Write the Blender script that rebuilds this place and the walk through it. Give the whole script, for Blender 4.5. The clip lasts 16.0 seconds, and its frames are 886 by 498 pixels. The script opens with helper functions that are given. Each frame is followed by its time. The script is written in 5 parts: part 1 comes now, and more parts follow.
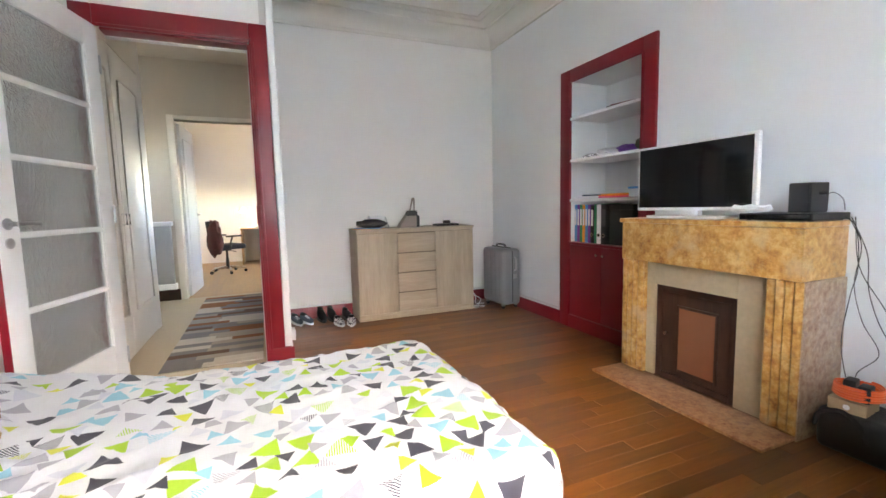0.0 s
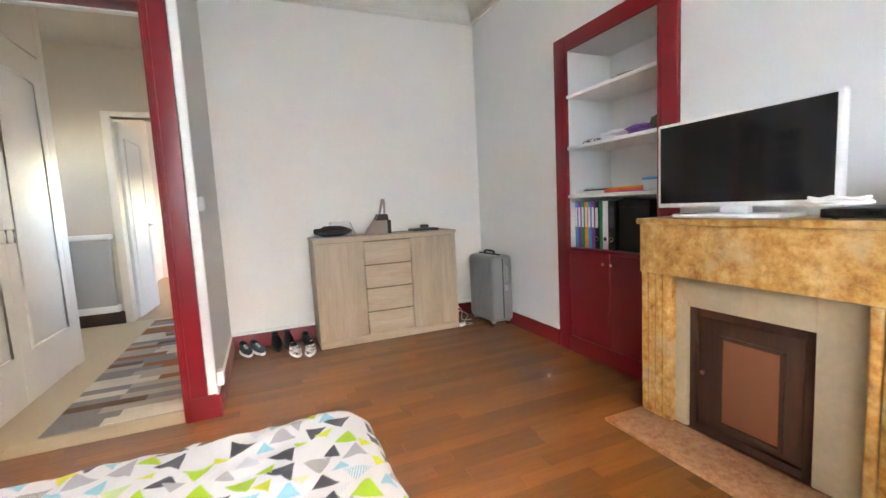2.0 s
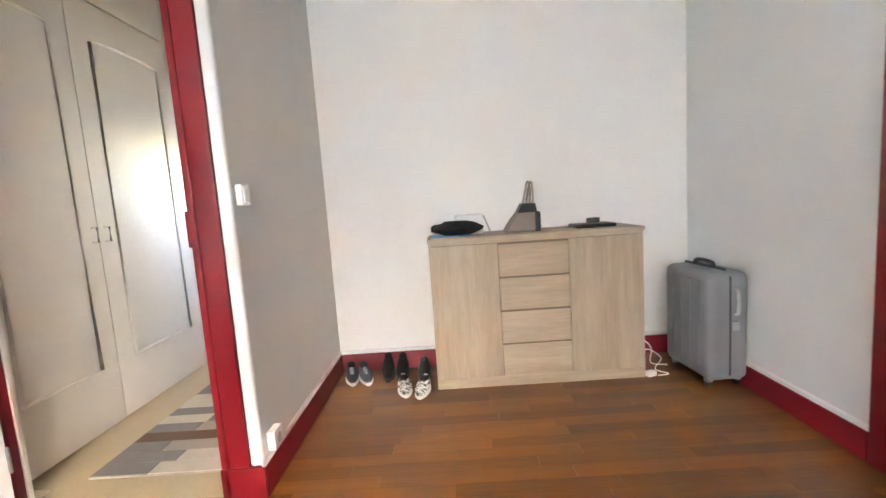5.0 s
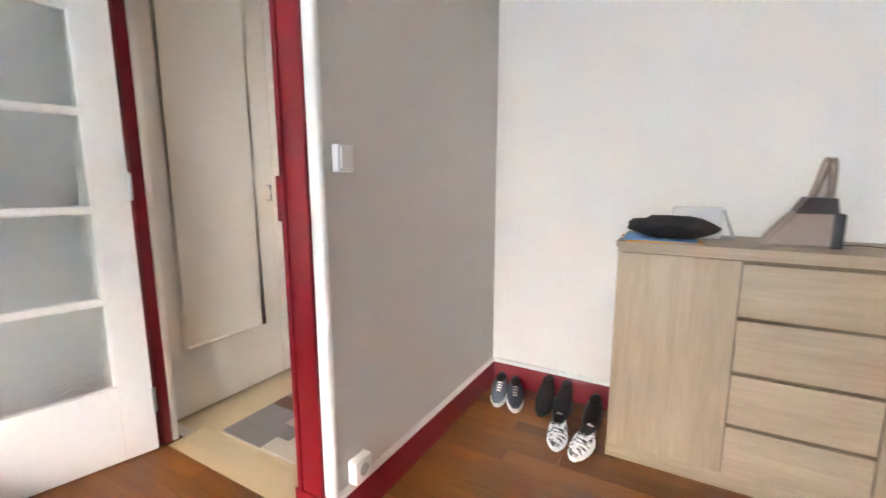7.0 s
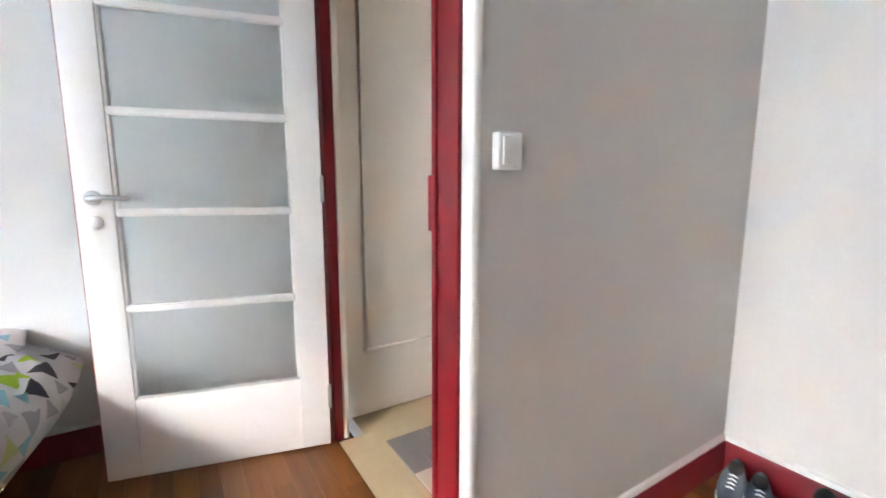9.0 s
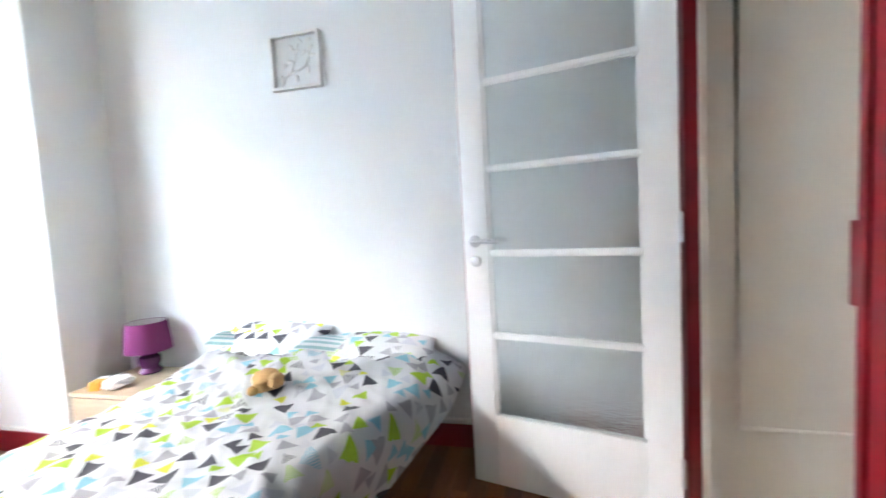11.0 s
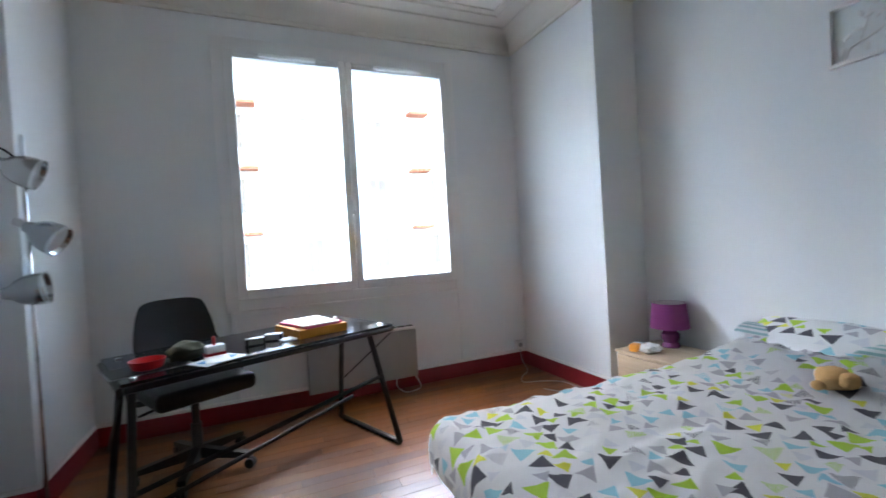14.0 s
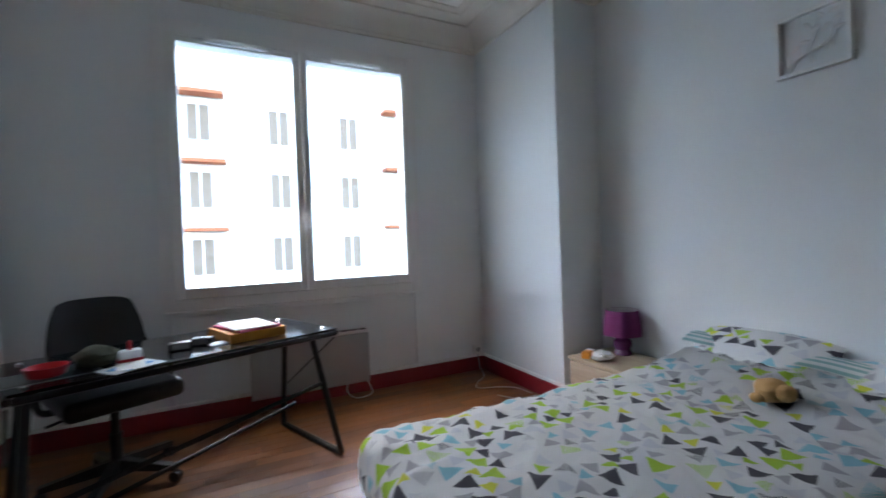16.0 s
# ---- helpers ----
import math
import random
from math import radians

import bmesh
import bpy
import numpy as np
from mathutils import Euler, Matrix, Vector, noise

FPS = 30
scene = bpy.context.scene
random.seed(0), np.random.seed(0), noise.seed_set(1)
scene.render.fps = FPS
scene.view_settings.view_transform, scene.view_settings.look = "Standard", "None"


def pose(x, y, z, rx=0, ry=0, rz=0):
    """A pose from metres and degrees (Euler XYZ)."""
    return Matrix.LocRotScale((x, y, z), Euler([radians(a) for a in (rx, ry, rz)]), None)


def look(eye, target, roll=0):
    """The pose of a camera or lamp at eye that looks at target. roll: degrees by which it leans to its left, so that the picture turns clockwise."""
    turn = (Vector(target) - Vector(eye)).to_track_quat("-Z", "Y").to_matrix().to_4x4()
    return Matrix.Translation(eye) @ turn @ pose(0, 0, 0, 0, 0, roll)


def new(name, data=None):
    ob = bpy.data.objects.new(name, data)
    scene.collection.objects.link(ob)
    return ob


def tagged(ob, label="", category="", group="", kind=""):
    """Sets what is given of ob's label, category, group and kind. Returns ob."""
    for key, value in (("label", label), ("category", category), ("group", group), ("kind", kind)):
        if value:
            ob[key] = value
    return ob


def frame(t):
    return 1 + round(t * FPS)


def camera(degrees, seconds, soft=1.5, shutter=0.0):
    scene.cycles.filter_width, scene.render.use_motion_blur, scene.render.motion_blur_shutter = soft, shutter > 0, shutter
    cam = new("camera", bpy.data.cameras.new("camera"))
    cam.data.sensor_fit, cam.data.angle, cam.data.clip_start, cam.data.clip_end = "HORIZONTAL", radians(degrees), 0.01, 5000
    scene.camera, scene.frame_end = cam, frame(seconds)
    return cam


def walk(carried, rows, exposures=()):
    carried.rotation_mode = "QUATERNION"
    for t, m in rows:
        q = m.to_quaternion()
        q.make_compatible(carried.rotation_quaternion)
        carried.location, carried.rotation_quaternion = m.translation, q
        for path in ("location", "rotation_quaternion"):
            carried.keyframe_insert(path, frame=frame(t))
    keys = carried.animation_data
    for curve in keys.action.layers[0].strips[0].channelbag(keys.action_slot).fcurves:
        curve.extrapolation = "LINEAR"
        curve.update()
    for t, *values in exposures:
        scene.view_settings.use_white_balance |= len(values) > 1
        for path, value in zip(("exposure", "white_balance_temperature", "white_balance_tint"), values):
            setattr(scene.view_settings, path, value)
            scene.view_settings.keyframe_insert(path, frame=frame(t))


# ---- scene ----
cam = camera(91.8, 16.0, shutter=0.4)
PATH = [
    (0, (0.811, 0.305, 1.12), (1.573, 2.143, 0.919), -1.3),
    (0.5, (0.894, 0.401, 1.116), (1.627, 2.252, 0.925), -2.0),
    (1, (1.031, 0.541, 1.126), (1.694, 2.418, 0.941), -0.8),
    (1.5, (1.14, 0.677, 1.112), (1.822, 2.541, 0.868), -1.4),
    (2, (1.259, 0.873, 1.124), (2.026, 2.709, 0.923), -2.9),
    (2.5, (1.404, 1.015, 1.126), (2.021, 2.906, 0.918), -3.7),
    (3, (1.558, 1.138, 1.133), (1.835, 3.106, 0.903), -0.5),
    (3.5, (1.636, 1.289, 1.113), (1.866, 3.264, 0.895), -1.7),
    (4, (1.686, 1.523, 1.122), (1.831, 3.508, 0.933), -2.3),
    (6.5, (1.813, 2.48, 1.124), (1.189, 4.354, 0.814), -2.5),
    (7, (1.847, 2.652, 1.136), (0.87, 4.368, 0.82), -0.1),
    (7.5, (1.866, 2.744, 1.127), (0.614, 4.264, 0.782), -0.5),
    (8, (1.82, 2.828, 1.114), (0.417, 4.212, 0.772), -0.6),
    (10.5, (1.589, 3.107, 1.17), (-0.402, 3.148, 0.979), -1.6),
    (11, (1.586, 3.058, 1.187), (-0.354, 2.592, 1.045), -3.1),
    (11.5, (1.607, 2.99, 1.188), (-0.196, 2.129, 1.096), -2.2),
    (12, (1.661, 2.917, 1.185), (0.081, 1.694, 1.088), -1.6),
    (12.5, (1.715, 2.875, 1.179), (0.298, 1.466, 1.093), -1.4),
    (13, (1.842, 2.825, 1.168), (0.665, 1.209, 1.085), -2.2),
    (13.5, (1.973, 2.841, 1.181), (0.985, 1.103, 1.114), -2.8),
    (14, (2.119, 2.843, 1.174), (1.328, 1.006, 1.146), -3.4),
    (14.5, (2.171, 2.835, 1.177), (1.606, 0.914, 1.167), -3.3),
    (15, (2.187, 2.837, 1.178), (1.676, 0.901, 1.171), -3.0),
    (15.5, (2.12, 2.835, 1.175), (1.508, 0.93, 1.165), -1.1),
    (16, (1.947, 2.816, 1.174), (1.049, 1.03, 1.144), -2.0),
]
walk(cam, [(t, look(eye, target, roll)) for t, eye, target, roll in PATH],
     [(0.0, 6.1, 7700, 12), (3.5, 6.6, 8250, 13), (7.0, 6.65, 7800, 12), (8.0, 6.65, 7600, 11), (10.5, 6.6, 7000, 9), (11.5, 6.3, 6850, 8), (12.5, 5.85, 6650, 8),
      (13.5, 5.3, 6500, 8), (14.5, 4.7, 6400, 7), (16.0, 4.35, 6350, 7)])

# ---- light ----
world = bpy.data.worlds.new("world")
scene.world = world
world.use_nodes = True
sky = world.node_tree.nodes.new("ShaderNodeTexSky")
sky.sky_type, sky.sun_disc = "NISHITA", False
sky.sun_elevation, sky.sun_rotation = radians(43), radians(166)
world.node_tree.links.new(sky.outputs[0], world.node_tree.nodes["Background"].inputs[0])
world.node_tree.nodes["Background"].inputs[1].default_value = 0.15
sun = new("sun", bpy.data.lights.new("sun", "SUN"))
sun.data.energy, sun.data.angle, sun.data.color = 0.135, radians(60), (1.0, 0.98, 0.95)
sun.matrix_world = look((4.4, -17.5, 17.0), (0, 0, 0))


# ---- materials ----
def nodes_of(name):
    m = bpy.data.materials.new(name)
    m.use_nodes = True
    nt = m.node_tree
    return m, nt, nt.nodes["Principled BSDF"]


def node(nt, kind, **sets):
    n = nt.nodes.new(kind)
    for k, v in sets.items():
        n.inputs[k].default_value = v
    return n


def mixc(nt, fac, a, b, blend="MIX"):
    n = nt.nodes.new("ShaderNodeMix")
    n.data_type, n.blend_type = "RGBA", blend
    for sock, v in ((0, fac), (6, a), (7, b)):
        if isinstance(v, (int, float)):
            n.inputs[sock].default_value = v
        elif isinstance(v, tuple):
            n.inputs[sock].default_value = (*v, 1) if len(v) == 3 else v
        else:
            nt.links.new(v, n.inputs[sock])
    return n.outputs[2]


def mathn(nt, op, a, b=None):
    n = nt.nodes.new("ShaderNodeMath")
    n.operation = op
    for i, v in enumerate((a, b)):
        if v is None:
            continue
        if isinstance(v, (int, float)):
            n.inputs[i].default_value = v
        else:
            nt.links.new(v, n.inputs[i])
    return n.outputs[0]


def coords(nt, scale=(1, 1, 1), source="Object"):
    tc = nt.nodes.new("ShaderNodeTexCoord")
    mp = nt.nodes.new("ShaderNodeMapping")
    mp.inputs["Scale"].default_value = scale
    nt.links.new(tc.outputs[source], mp.inputs[0])
    return mp.outputs[0]


def noise_n(nt, vec, scale, detail=4.0, rough=0.6):
    n = node(nt, "ShaderNodeTexNoise", Scale=scale, Detail=detail, Roughness=rough)
    nt.links.new(vec, n.inputs["Vector"])
    return n.outputs["Fac"]


def ramp(nt, fac, stops):
    r = nt.nodes.new("ShaderNodeValToRGB")
    nt.links.new(fac, r.inputs[0])
    els = r.color_ramp.elements
    while len(els) < len(stops):
        els.new(0.5)
    for e, (p, c) in zip(els, stops):
        e.position, e.color = p, (*c, 1)
    return r.outputs[0]


def bump(nt, bsdf, height, strength=0.2, dist=0.002):
    b = node(nt, "ShaderNodeBump", Strength=strength, Distance=dist)
    nt.links.new(height, b.inputs["Height"])
    nt.links.new(b.outputs[0], bsdf.inputs["Normal"])


def plain(name, col, rough=0.5, metal=0.0, grain=60.0, vary=0.08, relief=0.1, stain=2.5):
    """A surface with a fine grain, a slow stain and a little relief."""
    m, nt, b = nodes_of(name)
    v = coords(nt)
    fine, slow = noise_n(nt, v, grain, 5), noise_n(nt, v, stain, 3)
    dark = tuple(c * (1 - 1.6 * vary) for c in col)
    lite = tuple(min(1, c * (1 + vary)) for c in col)
    c = ramp(nt, slow, ((0.3, dark), (0.7, lite)))
    c = mixc(nt, 0.35, c, ramp(nt, fine, ((0.3, dark), (0.7, lite))))
    nt.links.new(c, b.inputs["Base Color"])
    b.inputs["Metallic"].default_value = metal
    r = mathn(nt, "MULTIPLY_ADD", slow, 0.2)
    r.node.inputs[2].default_value = rough - 0.1
    nt.links.new(r, b.inputs["Roughness"])
    if relief:
        bump(nt, b, fine, relief, 0.002)
    return m


def wood(name, dark, light, rough=0.45, along="x", scale=1.0, random_tone=0.0, coat=0.0, relief=0.12):
    m, nt, b = nodes_of(name)
    sc = {"x": (1.2, 14, 14), "y": (14, 1.2, 14), "z": (14, 14, 1.2)}[along]
    v = coords(nt, tuple(s * scale for s in sc))
    info = nt.nodes.new("ShaderNodeObjectInfo")
    add = nt.nodes.new("ShaderNodeVectorMath")
    add.operation = "ADD"
    mul = nt.nodes.new("ShaderNodeVectorMath")
    mul.operation = "SCALE"
    mul.inputs[0].default_value = (37, 17, 71)
    nt.links.new(info.outputs["Random"], mul.inputs["Scale"])
    nt.links.new(v, add.inputs[0])
    nt.links.new(mul.outputs[0], add.inputs[1])
    big = noise_n(nt, add.outputs[0], 1.0, 6, 0.65)
    fib = noise_n(nt, add.outputs[0], 6.0, 4, 0.7)
    c = ramp(nt, big, ((0.3, dark), (0.5, tuple((a + d) / 2 for a, d in zip(dark, light))), (0.68, light)))
    c = mixc(nt, 0.3, c, ramp(nt, fib, ((0.35, dark), (0.65, light))))
    if random_tone:
        geo = nt.nodes.new("ShaderNodeNewGeometry")
        rnd = mathn(nt, "FRACT", mathn(nt, "ADD", info.outputs["Random"], geo.outputs["Random Per Island"]))
        tone = ramp(nt, rnd, ((0.0, (1 - random_tone, 1 - 1.15 * random_tone, 1 - 1.2 * random_tone)),
                              (0.5, (1, 0.97, 0.94)), (1.0, (1 + random_tone, 1 + random_tone, 1 + random_tone * 0.8))))
        c = mixc(nt, 1.0, c, tone, "MULTIPLY")
    nt.links.new(c, b.inputs["Base Color"])
    r = mathn(nt, "MULTIPLY_ADD", big, 0.25)
    r.node.inputs[2].default_value = rough - 0.12
    nt.links.new(r, b.inputs["Roughness"])
    b.inputs["Coat Weight"].default_value = coat
    b.inputs["Coat Roughness"].default_value = 0.25
    bump(nt, b, fib, relief, 0.001)
    return m


def marble(name):
    m, nt, b = nodes_of(name)
    v = coords(nt)
    big, mid, fine = noise_n(nt, v, 9, 7, 0.7), noise_n(nt, v, 28, 6, 0.7), noise_n(nt, v, 4, 3)
    c = ramp(nt, big, ((0.34, (0.2, 0.06, 0.012)), (0.42, (0.46, 0.20, 0.04)), (0.53, (0.60, 0.30, 0.072)), (0.64, (0.74, 0.50, 0.22))))
    c = mixc(nt, 0.4, c, ramp(nt, mid, ((0.36, (0.24, 0.07, 0.015)), (0.48, (0.58, 0.29, 0.07)), (0.6, (0.78, 0.53, 0.23)))))
    c = mixc(nt, ramp(nt, fine, ((0.56, (0, 0, 0)), (0.66, (0.5, 0.5, 0.5)))), c, (0.6, 0.46, 0.28))
    nt.links.new(c, b.inputs["Base Color"])
    b.inputs["Roughness"].default_value = 0.28
    return m


def marble_red(name, warm=0.0):
    m, nt, b = nodes_of(name)
    v = coords(nt)
    big, mid = noise_n(nt, v, 14, 7, 0.75), noise_n(nt, v, 40, 5, 0.7)
    c = ramp(nt, big, ((0.32, (0.2, 0.08, 0.05)), (0.45, (0.42, 0.24, 0.14)), (0.55, (0.5, 0.36, 0.24)), (0.68, (0.33, 0.2, 0.2))))
    c = mixc(nt, 0.4, c, ramp(nt, mid, ((0.4, (0.22, 0.1, 0.07)), (0.6, (0.6, 0.45, 0.32)))))
    c = mixc(nt, warm, c, (1.0, 0.62, 0.34), "MULTIPLY")
    nt.links.new(c, b.inputs["Base Color"])
    b.inputs["Roughness"].default_value = 0.35
    return m


def duvet_print(name):
    """Scattered triangles in lime, sky blue, slate and grey on white cotton."""
    m, nt, b = nodes_of(name)
    uv = nt.nodes.new("ShaderNodeUVMap")
    uv.uv_map = "print"
    colour = None
    base = (0.73, 0.74, 0.76)
    for k, (scale, size, off) in enumerate(((10.5, 0.25, 0.0), (10.5, 0.17, 0.5))):
        mp = node(nt, "ShaderNodeMapping", Location=(off, off, 0), Scale=(scale, scale, 1))
        nt.links.new(uv.outputs[0], mp.inputs[0])
        vo = node(nt, "ShaderNodeTexVoronoi", Scale=1.0, Randomness=0.3)
        vo.voronoi_dimensions = "2D"
        nt.links.new(mp.outputs[0], vo.inputs["Vector"])
        sub = nt.nodes.new("ShaderNodeVectorMath")
        sub.operation = "SUBTRACT"
        nt.links.new(mp.outputs[0], sub.inputs[0])
        nt.links.new(vo.outputs["Position"], sub.inputs[1])
        sep = nt.nodes.new("ShaderNodeSeparateColor")
        nt.links.new(vo.outputs["Color"], sep.inputs[0])
        rot = nt.nodes.new("ShaderNodeVectorRotate")
        rot.rotation_type = "Z_AXIS"
        nt.links.new(sub.outputs[0], rot.inputs["Vector"])
        nt.links.new(mathn(nt, "MULTIPLY", sep.outputs[0], 6.283), rot.inputs["Angle"])
        edge = None
        for a in (90, 215, 330):
            d = nt.nodes.new("ShaderNodeVectorMath")
            d.operation = "DOT_PRODUCT"
            d.inputs[1].default_value = (math.cos(radians(a)), math.sin(radians(a)), 0)
            nt.links.new(rot.outputs[0], d.inputs[0])
            edge = d.outputs["Value"] if edge is None else mathn(nt, "MAXIMUM", edge, d.outputs["Value"])
        limit = mathn(nt, "MULTIPLY_ADD", sep.outputs[2], size * 0.35)
        limit.node.inputs[2].default_value = size * 0.72
        inside = mathn(nt, "LESS_THAN", edge, limit)
        cr = nt.nodes.new("ShaderNodeValToRGB")
        cr.color_ramp.interpolation = "CONSTANT"
        nt.links.new(sep.outputs[1], cr.inputs[0])
        lime, skyb, slate, grey, pale, yel = ((0.4, 0.62, 0.03), (0.28, 0.58, 0.68), (0.06, 0.06, 0.085),
                                              (0.42, 0.42, 0.47), (0.62, 0.64, 0.7), (0.68, 0.7, 0.06))
        order = ((slate, lime, grey, pale, slate, skyb, lime, grey), (lime, slate, skyb, grey, yel, pale, grey, skyb))[k]
        els = cr.color_ramp.elements
        while len(els) < 8:
            els.new(0.5)
        for i, e in enumerate(els):
            e.position, e.color = i / 8, (*order[i], 1)
        tri = cr.outputs[0]
        # one in four is hatched with thin lines
        sepv = nt.nodes.new("ShaderNodeSeparateXYZ")
        nt.links.new(rot.outputs[0], sepv.inputs[0])
        line = mathn(nt, "GREATER_THAN", mathn(nt, "FRACT", mathn(nt, "MULTIPLY", sepv.outputs[0], 14.0)), 0.5)
        hatched = mathn(nt, "MULTIPLY", line, mathn(nt, "LESS_THAN", mathn(nt, "FRACT", mathn(nt, "MULTIPLY", sep.outputs[1], 37.0)), 0.2))
        tri = mixc(nt, hatched, tri, base)
        keep = mathn(nt, "MULTIPLY", inside, mathn(nt, "GREATER_THAN", sep.outputs[2], (0.1, 0.25)[k]))
        colour = mixc(nt, keep, base if colour is None else colour, tri)
    weave = noise_n(nt, coords(nt), 220, 3)
    colour = mixc(nt, 0.12, colour, ramp(nt, weave, ((0.35, (0.6, 0.6, 0.6)), (0.65, (0.95, 0.95, 0.95)))), "MULTIPLY")
    nt.links.new(colour, b.inputs["Base Color"])
    b.inputs["Roughness"].default_value = 0.85
    b.inputs["Sheen Weight"].default_value = 0.15
    bump(nt, b, weave, 0.15, 0.001)
    return m


def glass(name, rough=0.0, wavy=0.0, tint=(1, 1, 1)):
    m, nt, b = nodes_of(name)
    b.inputs["Base Color"].default_value = (*tint, 1)
    b.inputs["Transmission Weight"].default_value = 1.0
    b.inputs["Roughness"].default_value = rough
    b.inputs["IOR"].default_value = 1.45
    if wavy:
        v = coords(nt, (1, 1, 2.2))
        h = mixc(nt, 0.5, noise_n(nt, v, 38, 2), noise_n(nt, v, 85, 2))
        bump(nt, b, h, wavy, 0.006)
    return m


def glow(name, col, strength):
    m, nt, b = nodes_of(name)
    b.inputs["Base Color"].default_value = (*col, 1)
    b.inputs["Emission Color"].default_value = (*col, 1)
    b.inputs["Emission Strength"].default_value = strength
    return m


WALL = plain("wall_paint", (0.78, 0.80, 0.80), 0.6, grain=160, vary=0.025, relief=0.06, stain=1.2)
WALL_WARM = plain("wall_paint_ivory", (0.86, 0.835, 0.80), 0.65, grain=160, vary=0.02, relief=0.06, stain=1.2)
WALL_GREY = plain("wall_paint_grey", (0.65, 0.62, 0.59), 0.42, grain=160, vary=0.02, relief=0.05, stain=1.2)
HALL = plain("hall_paint", (0.60, 0.52, 0.42), 0.6, grain=120, vary=0.03, relief=0.05)
CEIL = plain("ceiling_paint", (0.85, 0.84, 0.80), 0.8, grain=90, vary=0.02, relief=0.05)
PLASTER = plain("cornice_plaster", (0.74, 0.72, 0.66), 0.75, grain=90, vary=0.03, relief=0.08)
RED = plain("red_paint", (0.23, 0.008, 0.015), 0.35, grain=70, vary=0.08, relief=0.08)
WHITE = plain("white_gloss_paint", (0.80, 0.795, 0.78), 0.35, grain=70, vary=0.02, relief=0.06)
PVC = plain("window_plastic", (0.80, 0.80, 0.79), 0.35, grain=120, vary=0.015, relief=0.02)
CREAM = plain("cupboard_paint", (0.80, 0.735, 0.65), 0.58, grain=60, vary=0.03, relief=0.06)
PARQUET = wood("parquet_oak", (0.128, 0.038, 0.0078), (0.24, 0.083, 0.017), 0.34, "x", 1.0, 0.3, 0.3)
JOINT = plain("floor_joint", (0.11, 0.045, 0.016), 0.7, vary=0.1)
OAKX = wood("sonoma_oak_horizontal", (0.36, 0.27, 0.18), (0.55, 0.43, 0.31), 0.5, "x", 0.8)
OAKZ = wood("sonoma_oak_vertical", (0.36, 0.27, 0.18), (0.55, 0.43, 0.31), 0.5, "z", 0.8)
OAKY = wood("sonoma_oak_side", (0.36, 0.27, 0.18), (0.55, 0.43, 0.31), 0.5, "y", 0.8)
# brown that paints in the shade of the sideboard's gaps and finger grooves
GAP_SHADE = plain("gap_shade_brown", (0.2, 0.145, 0.095), 0.7)
MARBLE = marble("ochre_marble")
MARBLE_RED = marble_red("red_breccia_marble")
HEARTH = marble_red("amber_breccia_marble", 0.7)
STONE = plain("cream_stone", (0.50, 0.40, 0.25), 0.5, grain=40, vary=0.1, relief=0.1, stain=5)
DARKWOOD = wood("dark_stained_wood", (0.028, 0.010, 0.006), (0.075, 0.028, 0.015), 0.4, "z")
COPPER = plain("copper_brown_panel", (0.27, 0.10, 0.045), 0.45, 0.15, grain=120, vary=0.06)
STEEL = plain("brushed_steel", (0.55, 0.55, 0.55), 0.3, 1.0, grain=200, vary=0.05)
SATIN = plain("satin_nickel", (0.42, 0.42, 0.42), 0.22, 1.0, vary=0.03, relief=0.02)
MAROON = plain("maroon_cloth", (0.10, 0.03, 0.025), 0.9, vary=0.2, relief=0.4)
CHROME = plain("chrome", (0.75, 0.75, 0.76), 0.12, 1.0, vary=0.02, relief=0)
BLACK = plain("black_plastic", (0.012, 0.012, 0.013), 0.4, grain=150, vary=0.1)
BLACKMETAL = plain("black_lacquered_metal", (0.015, 0.015, 0.017), 0.35, 0.3, vary=0.1)
BLACKCLOTH = plain("black_fabric", (0.02, 0.02, 0.022), 0.9, grain=260, vary=0.2, relief=0.4)
LEATHER = plain("black_leather", (0.009, 0.009, 0.011), 0.36, grain=180, vary=0.15, relief=0.35)
SCREEN = plain("tv_screen", (0.006, 0.006, 0.007), 0.12, vary=0.02, relief=0)
WHITEPL = plain("white_plastic", (0.80, 0.80, 0.79), 0.4, vary=0.015, relief=0.02)
GREYMETAL = plain("grey_heater_metal", (0.38, 0.385, 0.38), 0.4, 0.1, vary=0.02)
SUITCASE = plain("silver_grey_polycarbonate", (0.25, 0.265, 0.27), 0.32, 0.15, grain=90, vary=0.02)
DARKGREY = plain("dark_grey_rubber", (0.06, 0.06, 0.065), 0.6)
DUVET = duvet_print("triangle_print_cotton")
SHEET = plain("teal_sheet", (0.10, 0.22, 0.24), 0.85, grain=220, vary=0.08)
PURPLE = plain("purple_fabric_shade", (0.19, 0.017, 0.125), 0.7, grain=240, vary=0.06, relief=0.2)
PURPLECER = plain("dark_purple_ceramic", (0.13, 0.02, 0.10), 0.2, vary=0.05)
LAMPWHITE = plain("shade_lining", (0.75, 0.72, 0.72), 0.7)
PLUSH = plain("tan_plush", (0.50, 0.30, 0.12), 0.95, grain=150, vary=0.25, relief=0.9)
GLASS = glass("clear_glass")
FROST = glass("rippled_glass", 0.2, 0.9, (0.88, 0.92, 0.92))
LINO = plain("beige_lino", (0.52, 0.40, 0.25), 0.45, grain=30, vary=0.07)
PINE = wood("light_laminate", (0.36, 0.20, 0.08), (0.52, 0.32, 0.15), 0.4, "y", 0.8)
PAPER = plain("paper", (0.80, 0.80, 0.80), 0.8, vary=0.02)
ORANGE = plain("orange_card", (0.75, 0.30, 0.03), 0.6, vary=0.04)
ORANGEPL = plain("orange_plastic", (0.85, 0.12, 0.02), 0.4, vary=0.04)
